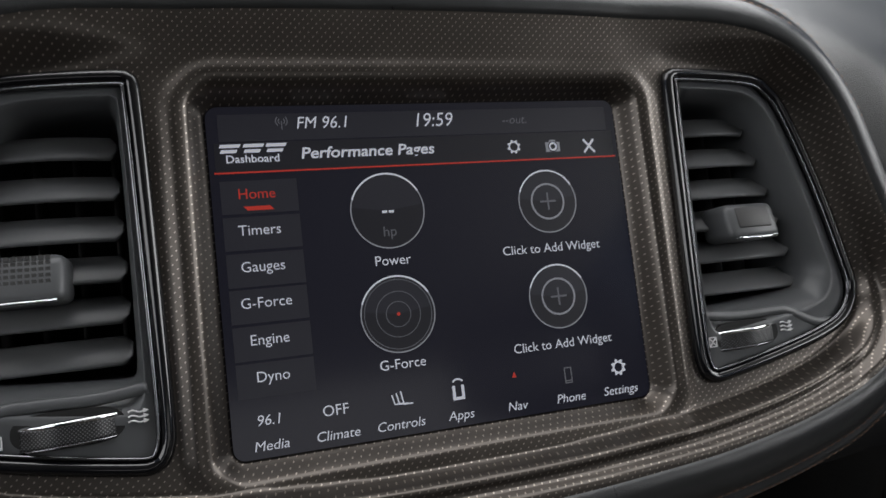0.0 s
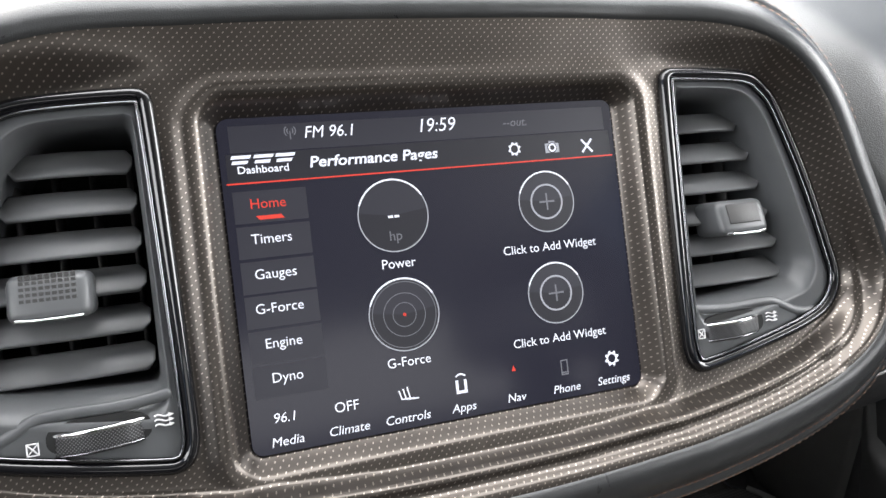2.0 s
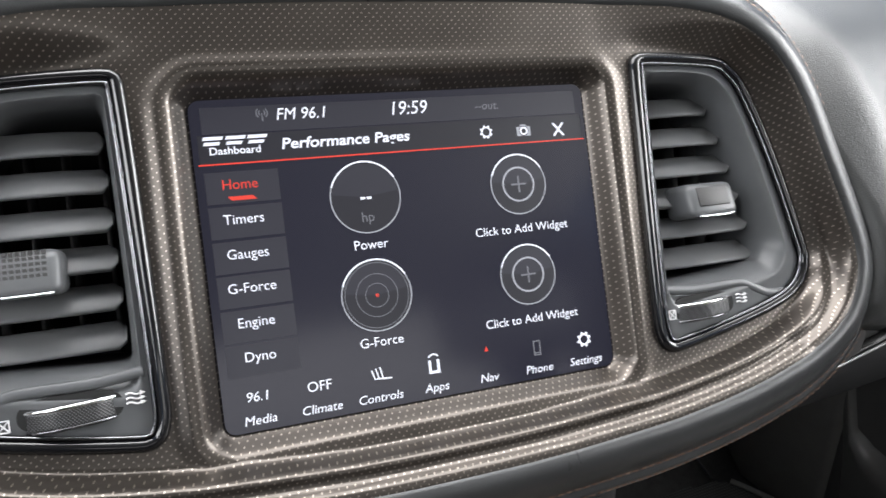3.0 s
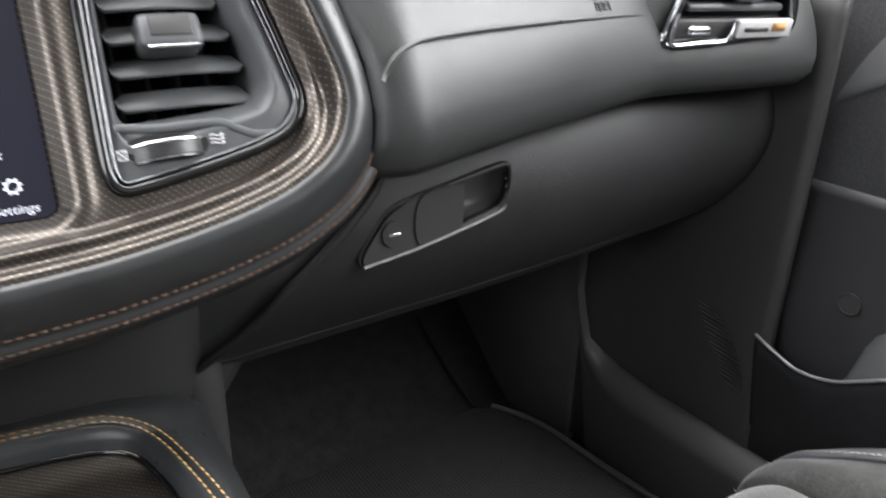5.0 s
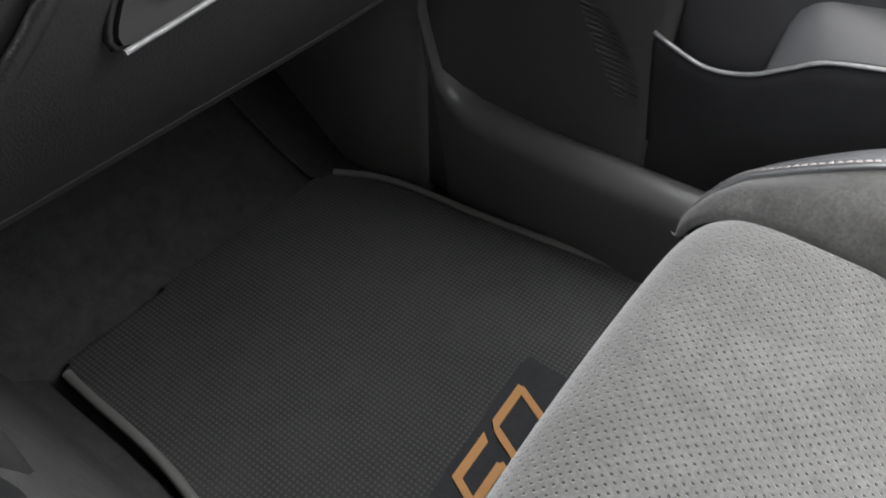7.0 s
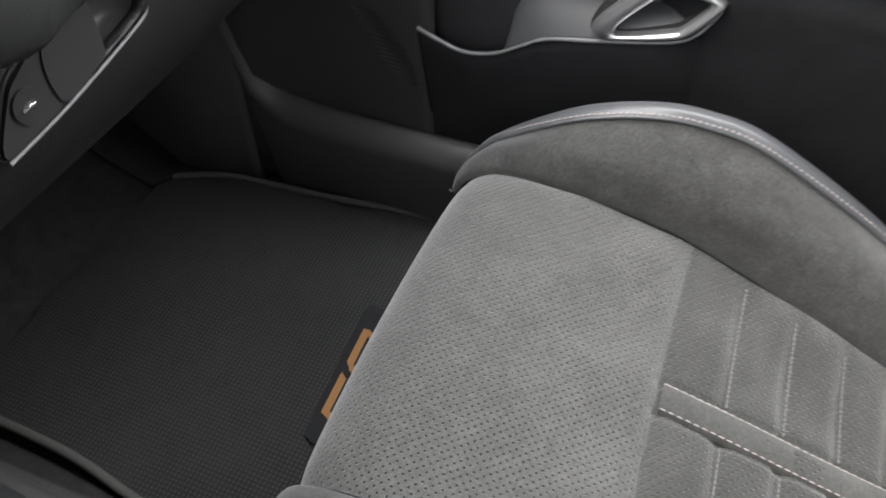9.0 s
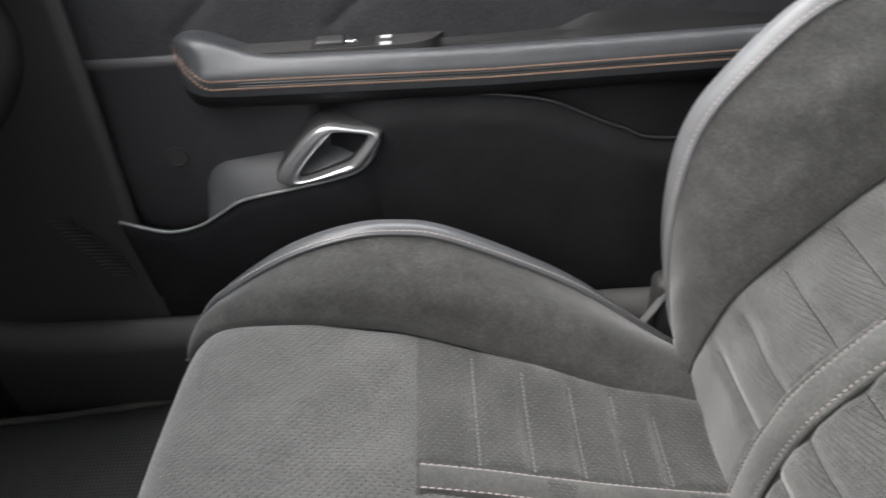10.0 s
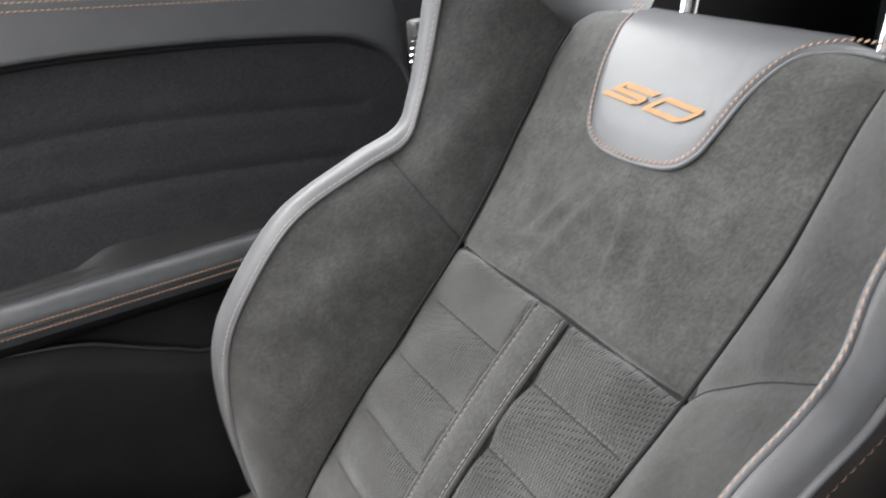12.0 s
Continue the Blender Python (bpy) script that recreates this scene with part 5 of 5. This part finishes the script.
def ribs(Xg, Zg, F):
    l = np.zeros_like(Xg)
    for s in SEAMZ:
        l += bump(Zg - s, 0.0070, 0.0042) * (1 - np.clip(np.abs(F), 0, 1) ** 6)
    l += 0.003 * np.sqrt(np.clip(1 - (F / 1.04) ** 8, 0, 1)) - 0.003
    l += bump(np.abs(Xg - STX) - 0.0162, 0.0025, 0.0032)
    l += bump(Zg - TOPZ, 0.0022, 0.007)
    return l + 0.002 * np.sin(Xg * 70 + Zg * 31) * np.sin(Zg * 47)


def folds(Xg, Zg, F):
    l = -0.002 * np.clip((np.abs(F) - 0.8) / 0.2, 0, 1) ** 2 + bump(Zg - TOPZ, 0.0022, 0.007)
    for c, a, w in ((-0.020, 0.30, 0.006), (0.018, -0.55, 0.007), (0.040, -0.75, 0.006), (-0.05, 0.5, 0.007)):
        l += 0.0026 * np.exp(-(((Xg - CX - c) - a * (Zg - 0.62)) / w) ** 2) * np.exp(-((Zg - 0.612) / 0.022) ** 2)
    return l + 0.0025 * np.sin(Xg * 41 + 1) * np.sin(Zg * 37)


ZLOW = 0.215
back_sheet("back_insert", ZLOW, TOPZ, -1, 1, PERF_BACK, "perforated ribbed suede insert", ribs, 170, 90)
back_sheet("back_upper", TOPZ, 0.7305, -1, 1, SUEDE_LIT, "smooth suede upper panel with soft folds", folds, 90, 60)
xs_ = np.linspace(CX - 0.120, CX + 0.120, 50)
# Dark line laid in the groove to give it shade.
tube("seam_line", back_at(xs_, np.full(50, TOPZ), -0.0058), 0.0018, SEAM_SHADE, seat)
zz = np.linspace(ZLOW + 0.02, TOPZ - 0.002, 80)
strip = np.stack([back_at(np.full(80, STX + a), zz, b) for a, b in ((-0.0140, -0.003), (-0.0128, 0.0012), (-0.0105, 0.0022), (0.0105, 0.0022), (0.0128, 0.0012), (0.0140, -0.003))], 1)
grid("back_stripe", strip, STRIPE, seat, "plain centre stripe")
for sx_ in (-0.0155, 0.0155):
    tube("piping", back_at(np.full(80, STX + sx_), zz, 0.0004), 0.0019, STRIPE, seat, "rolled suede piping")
    tube("seam_line", back_at(np.full(80, STX + sx_ * 1.14), zz, -0.0020), 0.0007, SEAM_SHADE, seat, sides=5)
nb = np.stack([np.zeros(80), np.interp(zz, BC[:, 1], BN[:, 0]), np.interp(zz, BC[:, 1], BN[:, 1])], 1)
for sx_ in (-0.0128, 0.0128):
    stitches("seam_thread", back_at(np.full(80, STX + sx_), zz, 0.0020), nb, 0.0050, (0.0038, 0.0009, 0.0005), THREAD_PALE, seat, "pale thread")


for s in SEAMZ:
    for sg in (-1, 1):
        xs_ = np.linspace(STX + sg * 0.019, CX + sg * 0.108, 30)
        deep = ribs(xs_, np.full(30, s), (xs_ - CX) / np.interp(s, BC[:, 1], HW))
        tube("seam_line", back_at(xs_, np.full(30, s), deep - 0.0001), 0.0006, SEAM_SHADE, seat, sides=5)
        stitches("rib_thread", back_at(xs_, np.full(30, s + 0.0012), deep + 0.0004), nb[np.argmin(np.abs(zz - s))], 0.0050, (0.0036, 0.0008, 0.0005), THREAD_GREY, seat, "grey thread")


def back_bolster(side):
    """Suede wing from the insert's edge to the crest, then the leather edge round to the outside."""
    sel = slice(4, 152)
    e = np.stack([CX + side * HW, BC[:, 0], BC[:, 1]], 1)[sel]
    c = CRZ[sel].copy()
    c[:, 0] = CX + side * (c[:, 0] - CX)
    if side < 0:
        c[:, 0] -= 0.012 * np.exp(-((e[:, 2] - TOPZ) / 0.022) ** 2)
        c[:, 1] = e[:, 1] + (c[:, 1] - e[:, 1]) * (0.22 + 0.36 * smooth01((e[:, 2] - 0.40) / 0.30))
    mid_n = np.cross(np.gradient(e, axis=0), (c - e)) * side
    mid_n /= np.linalg.norm(mid_n, axis=1, keepdims=True) + 1e-9
    inn = (e - c) / (np.linalg.norm(e - c, axis=1, keepdims=True) + 1e-9)
    cs = c + inn * (0.018 if side > 0 else 0.004) + mid_n * 0.002
    t = np.linspace(0, 1, 26)
    hgt = np.linalg.norm(c - e, axis=1)
    rows = []
    for k in t:
        b = (0.10 if side > 0 else 0.085) * hgt * np.sin(np.pi * k) ** 1.15 * (1 - 0.3 * k)
        wrinkle = 0.0015 * np.sin(c[:, 2] * 60 + k * 9) * np.sin(k * 3.1)
        off = -0.002 * math.exp(-(k / 0.03) ** 2)
        seamd = np.abs(e[:, 2] - TOPZ - 0.002)
        rows.append(e * (1 - k) + cs * k + mid_n * (b + wrinkle + off - 0.003 * np.exp(-(seamd / 0.0035) ** 2))[:, None])
    P = np.stack(rows, 1)
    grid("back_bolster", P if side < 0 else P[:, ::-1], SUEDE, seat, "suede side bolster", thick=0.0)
    tube("seam_line", e + mid_n * 0.0 + np.array([0, 0.001, 0.0004]), 0.0014, SEAM_SHADE, seat, sides=5)
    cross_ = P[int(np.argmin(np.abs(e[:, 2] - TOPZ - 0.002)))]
    tube("seam_line", cross_ - (0, 0.0004, 0.0004), 0.0010, SEAM_SHADE, seat, sides=5)
    # leather edge
    out = np.array([side, 0, 0.0])
    bk = np.stack([np.zeros(len(c)), np.full(len(c), -0.9), np.full(len(c), -0.25)], 1)
    rows = [cs + mid_n * -0.004, cs + mid_n * 0.0012, cs - inn * 0.0015 + mid_n * 0.0026, cs - inn * 0.003 + mid_n * 0.0012, cs - inn * 0.007 + mid_n * 0.0022, c + out * 0.002 + mid_n * 0.001,
            c + out * 0.006 + bk * 0.006, c + out * 0.009 + bk * 0.018, c + out * 0.011 + bk * 0.05, c + out * 0.009 + bk * 0.11, c - out * 0.02 + bk * 0.15, c - out * 0.1 + bk * 0.16]
    if side > 0:
        # Paler leather than the cushion edge, to carry light on this upturned rim.
        grid("leather_edge", np.stack(rows, 1), SEAT_LEATHER, seat, "smooth leather bolster edge")
        stitches("edge_thread", c + out * 0.0055 + bk * 0.004, out, 0.0045, (0.0038, 0.0011, 0.0007), THREAD_PALE, seat, "pale thread")
        stitches("seam_thread", cs - inn * 0.0045 + mid_n * 0.0026, mid_n, 0.0052, (0.0046, 0.0012, 0.0006), THREAD_PALE, seat, "thread along the edge")
        return
    # the near wing shows its outer leather panel between two piped and stitched seams
    off2 = out * 0.012 + bk * 0.018
    nick = 0.004 * np.exp(-((e[:, 2] - TOPZ) / 0.0022) ** 2)[:, None]
    rows = [cs + mid_n * -0.004, cs + mid_n * 0.001]
    for f_ in np.linspace(0, 1, 10):
        q = (cs - inn * 0.004) * (1 - f_) + (c + off2) * f_
        rows.append(q + (mid_n * 0.4 + out * 0.6) * (0.006 * math.sin(math.pi * f_) - nick))
    grid("leather_panel", np.stack(rows, 1), SEAT_LEATHER, seat, "smooth grey leather side panel")
    rows = [c + off2 + out * -0.003, c + off2 + out * 0.002 + bk * 0.004, c + out * 0.020 + bk * 0.05, c + out * 0.018 + bk * 0.11, c - out * 0.02 + bk * 0.15, c - out * 0.1 + bk * 0.16]
    grid("outer_side", np.stack(rows, 1), SIDE_VINYL, seat, "dark brown vinyl outer side")
    for q, nv in ((cs - inn * 0.001 + mid_n * 0.0012, mid_n), (c + off2 + out * 0.001, out)):
        tube("piping", q, 0.0022, SEAT_LEATHER, seat, "grey piping")
        stitches("seam_thread", q - inn * 0.0040 + (mid_n * 0.0030 if nv is mid_n else out * 0.003 + bk * 0.004), nv, 0.0050, (0.0043, 0.0013, 0.0008), THREAD_COPPER, seat, "copper thread", slant=0.25)


back_bolster(1)
back_bolster(-1)

# badge panel of leather at the top, with the number
bo = spline([(-0.116, 0.7285), (-0.092, 0.7285), (-0.074, 0.7255), (-0.066, 0.719), (-0.058, 0.705), (-0.050, 0.682), (-0.044, 0.6685), (-0.031, 0.6590), (-0.004, 0.6550), (0.028, 0.6555), (0.050, 0.6620), (0.061, 0.676), (0.070, 0.700), (0.077, 0.720), (0.088, 0.733), (0.100, 0.739)], 90)
bo[:, 1] = np.minimum(bo[:, 1], 0.7296)
rows = []
for k in np.linspace(0, 1, 14):
    q = np.stack([CX + bo[:, 0] * (1 - 0.25 * k), bo[:, 1] * (1 - k) + 0.7303 * k], 1)
    rows.append(back_at(q[:, 0], q[:, 1], 0.0015 + 0.0030 * min(1, k * 5)))
for a_, b_ in ((0.006, 0.001), (0.012, -0.003), (0.018, -0.014), (0.020, -0.035)):
    rows.append(rows[13] + (0, -a_, b_))
grid("badge_panel", np.stack(rows, 1), SEAT_LEATHER, seat, "grey leather headrest panel")
pipe = back_at(CX + bo[:, 0], bo[:, 1], 0.002)
tube("piping", pipe, 0.0016, SEAT_LEATHER, seat)
bo2 = bo * np.array([0.97, 1.0]) + np.array([0, 0.0018])
stitches("seam_thread", back_at(CX + bo2[:, 0], bo2[:, 1], 0.0052), (0, 0.9, 0.42), 0.0042, (0.0036, 0.0015, 0.0008), THREAD_COPPER, seat, "copper thread", slant=0.7)
bp_ = back_at(np.array([CX + 0.0065]), np.array([0.6885]), 0.0052)[0]
n3 = Vector((0, float(np.interp(0.689, BC[:, 1], BN[:, 0])), float(np.interp(0.689, BC[:, 1], BN[:, 1]))))
s3 = Matrix.Rotation(radians(-4), 3, n3) @ Vector((-1, 0, 0))
u3 = n3.cross(s3)
fifty(seat, Matrix(((s3.x, u3.x, n3.x, bp_[0]), (s3.y, u3.y, n3.y, bp_[1]), (s3.z, u3.z, n3.z, bp_[2]), (0, 0, 0, 1))), 0.0135, GOLD_CLOTH, 0.0005, 2.75, 0.43, 0.25, 0.115)
for dx in (-0.100, 0.052):
    post = tube("headrest_post", [(CX + dx, -0.912, 0.71), (CX + dx, -0.935, 0.83), (CX + dx, -0.955, 0.90)], 0.0065, BRIGHT, seat, "chrome headrest post", sides=16, up=(1, 0, 0))
box("headrest", (CX - 0.024, -0.965, 0.965), (0.26, 0.09, 0.14), SEAT_EDGE, seat, "dark leather headrest", bevel=0.035, seg=5)
box("back_shell", (0, 0, 0), (0.36, 0.04, 0.56), PLASTIC, seat, bevel=0.018, m=Matrix.Translation((CX, -0.79, 0.47)) @ Matrix.Rotation(radians(33), 4, "X"))

# cushion
CZ = spline([(-0.135, 0.17), (-0.112, 0.24), (-0.102, 0.30), (-0.106, 0.33), (-0.122, 0.350), (-0.150, 0.3575), (-0.21, 0.352), (-0.30, 0.336), (-0.36, 0.322), (-0.43, 0.302), (-0.50, 0.284), (-0.60, 0.262)], 150)
CH = np.interp(-CZ[:, 0], [0.10, 0.142, 0.30, 0.40, 0.50, 0.60], [0.152, 0.152, 0.147, 0.130, 0.112, 0.10])
CN = np.gradient(CZ, axis=0)
CN /= np.linalg.norm(CN, axis=1, keepdims=True)
CN = np.stack([CN[:, 1], -CN[:, 0]], 1)
f = np.linspace(-1, 1, 90)
Xg = CX + CH[:, None] * f[None]
Yg = np.repeat(CZ[:, :1], 90, 1)
lift = -0.004 * np.abs(f[None]) ** 12 + np.zeros_like(Xg)
lift += 0.010 * np.clip((-0.12 - CZ[:, :1]) / 0.1, 0, 1) * np.abs(f[None]) ** 3
SEAMY = (-0.316, -0.364, -0.407, -0.448, -0.485, -0.519)
flat_top = (CZ[:, 1] > 0.25)[:, None]
for s in SEAMY:
    lift += np.where(flat_top, bump(Yg - s, 0.0058, 0.0050) * (1 - np.abs(f[None]) ** 6), 0)
lift += np.where(Yg < -0.316, bump(np.abs(Xg - CX) - 0.0125, 0.003, 0.003), 0)
lift += 0.002 * np.sin(Xg * 55 + 2) * np.sin(Yg * 49) * smooth01((-0.17 - Yg) / 0.06)
skew = -(0.001 + 0.005 * f[None] ** 2) * smooth01((CZ[:, :1] + 0.22) / 0.08)
P = np.stack([Xg, Yg + skew + CN[:, :1] * lift, CZ[:, 1:2] + CN[:, 1:2] * lift], -1)
cut = int(np.argmin(np.abs(CZ[60:, 0] + 0.316))) + 60
grid("cushion_front", P[:cut + 1], PERF, seat, "perforated suede front panel", thick=0.0)
grid("cushion_insert", P[cut:], PERF_SHADED, seat, "ribbed suede insert, darkened for shade", thick=0.0)
tube("seam_line", P[cut, 2:-2] - (0, 0, 0.0003), 0.0009, STRIPE, seat)
yy_ = np.linspace(-0.318, -0.57, 60)
zt_ = np.interp(-yy_, -CZ[40:, 0], CZ[40:, 1])
strip = np.stack([np.stack([np.full(60, CX + a), yy_, zt_ + b], 1) for a, b in ((-0.0125, -0.005), (-0.0120, -0.0012), (-0.009, 0.0006), (0.0, 0.0010), (0.009, 0.0006), (0.0120, -0.0012), (0.0125, -0.005))], 1)
grid("cushion_stripe", strip, STRIPE, seat, "plain centre stripe")
for sx_ in (-0.0105, 0.0105):
    stitches("seam_thread", np.stack([np.full(60, CX + sx_), yy_, zt_ + 0.0006], 1), (0, 0, 1), 0.0062, (0.0050, 0.0012, 0.0006), THREAD_PALE, seat, "pale thread")
for s in SEAMY[1:]:
    for sg in (-1, 1):
        xs_ = np.linspace(CX + sg * 0.016, CX + sg * 0.92 * np.interp(-s, [0.30, 0.40, 0.50, 0.60], [0.147, 0.130, 0.112, 0.10]), 30)
        z0_ = np.interp(-s, -CZ[40:, 0], CZ[40:, 1]) - 0.0030 + 0.010 * (np.abs(xs_ - CX) / 0.12) ** 3
        stitches("rib_thread", np.stack([xs_, np.full(30, s), z0_], 1), (0, 0, 1), 0.0042, (0.0040, 0.0012, 0.0006), THREAD_GREY, seat, "grey thread")

CC = spline([(0.546, -0.106, 0.318), (0.562, -0.106, 0.325), (0.582, -0.120, 0.345), (0.591, -0.140, 0.364), (0.597, -0.197, 0.399), (0.600, -0.252, 0.417), (0.601, -0.300, 0.420), (0.601, -0.354, 0.407), (0.600, -0.46, 0.347), (0.596, -0.55, 0.272), (0.59, -0.62, 0.22)], 120)


def cushion_bolster(side):
    c = CC.copy()
    top_ = int(np.argmax(CZ[:, 1]))
    rim_ = int(np.argmin(np.abs(CZ[:top_, 1] - 0.322)))
    edge = np.stack([CX + CH, CZ[:, 0], CZ[:, 1] + 0.010 * np.clip((-0.12 - CZ[:, 0]) / 0.1, 0, 1) - 0.002], 1)
    k0 = 16
    back_i = np.interp(-np.minimum(c[:, 1], -0.15), -CZ[top_:, 0], np.arange(top_, len(CZ)))
    st_ = np.concatenate([np.linspace(rim_, back_i[k0], k0, endpoint=False), back_i[k0:]])
    e = np.stack([np.interp(st_, np.arange(len(CZ)), edge[:, q]) for q in range(3)], 1)
    for _ in range(3):
        e[1:-1] = (e[:-2] + e[1:-1] * 2 + e[2:]) / 4
    for a in (e, c):
        a[:, 0] = CX + side * (a[:, 0] - CX)
    nrm = np.cross(np.gradient(e, axis=0), c - e) * -side
    nrm /= np.linalg.norm(nrm, axis=1, keepdims=True) + 1e-9
    nrm *= np.where(nrm @ np.array([-side * 0.5, 0.0, 1.0]) < 0, -1.0, 1.0)[:, None]
    inn = (e - c) / (np.linalg.norm(e - c, axis=1, keepdims=True) + 1e-9)
    open_ = smooth01(np.arange(len(c)) / 18.0)[:, None]
    cs = c + inn * 0.013 * open_ + nrm * 0.002 * open_
    rows = []
    for k in np.linspace(0, 1, 20):
        rows.append(e * (1 - k) + cs * k + nrm * (0.16 * np.linalg.norm(c - e, axis=1) * math.sin(math.pi * k) ** 1.3 - 0.005 * math.exp(-(k / 0.04) ** 2))[:, None])
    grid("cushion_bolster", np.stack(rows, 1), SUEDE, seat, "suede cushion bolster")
    out = np.array([side, 0, 0.0]) * (0.25 + 0.75 * open_)
    dn = np.array([0, 0, -1.0])
    rows = [cs - nrm * 0.004, cs + nrm * 0.0022, cs - inn * 0.0015 + nrm * 0.0040, cs - inn * 0.003 + nrm * 0.0030, cs - inn * 0.007 + nrm * 0.0036, c + out * 0.004 + nrm * 0.001]
    rows += [c + out * a + dn * b for a, b in ((0.010, 0.004), (0.015, 0.014), (0.018, 0.05), (0.016, 0.10), (0.008, 0.17))]
    grid("leather_edge", np.stack(rows, 1), SEAT_EDGE, seat, "smooth leather bolster edge")
    stitches("seam_thread", cs - inn * 0.0045 + nrm * 0.0042, nrm, 0.0052, (0.0044, 0.0012, 0.0006), THREAD_PALE, seat, "pale thread")


cushion_bolster(1)
cushion_bolster(-1)
box("seat_base", (CX, -0.34, 0.165), (0.40, 0.40, 0.15), PLASTIC, seat, bevel=0.02)

# belt buckle strap beside the seat
strap = thing("seat_belt_anchor", "black belt anchor with a bright metal blade", "seat belt")
tube("blade", [(0.638, -0.546, 0.232), (0.638, -0.552, 0.243), (0.639, -0.564, 0.262), (0.640, -0.580, 0.290)], 0.004, HANDLE, strap, "bright metal blade", flat=(0.0055, 0.0026))
box("foot", (0.638, -0.549, 0.236), (0.014, 0.016, 0.012), HANDLE, strap, bevel=0.004)
box("cover", (0.655, -0.600, 0.245), (0.034, 0.07, 0.10), KNEE_PLASTIC, strap, "black plastic cover", bevel=0.012, seg=3)
box("stud", (0.640, -0.532, 0.262), (0.004, 0.010, 0.004), PLASTIC, strap, bevel=0.001)

guide = thing("belt_guide", "small ribbed chrome belt guide behind the seat shoulder", "seat belt")
for i in range(5):
    tube("rib", [(0.634, -0.787 - 0.001 * i, 0.685 + 0.006 * i), (0.652, -0.792 - 0.001 * i, 0.685 + 0.006 * i)], 0.0026, BRIGHT, guide)
box("bracket", (0.65, -0.80, 0.70), (0.02, 0.016, 0.045), PLASTIC, guide, bevel=0.004)
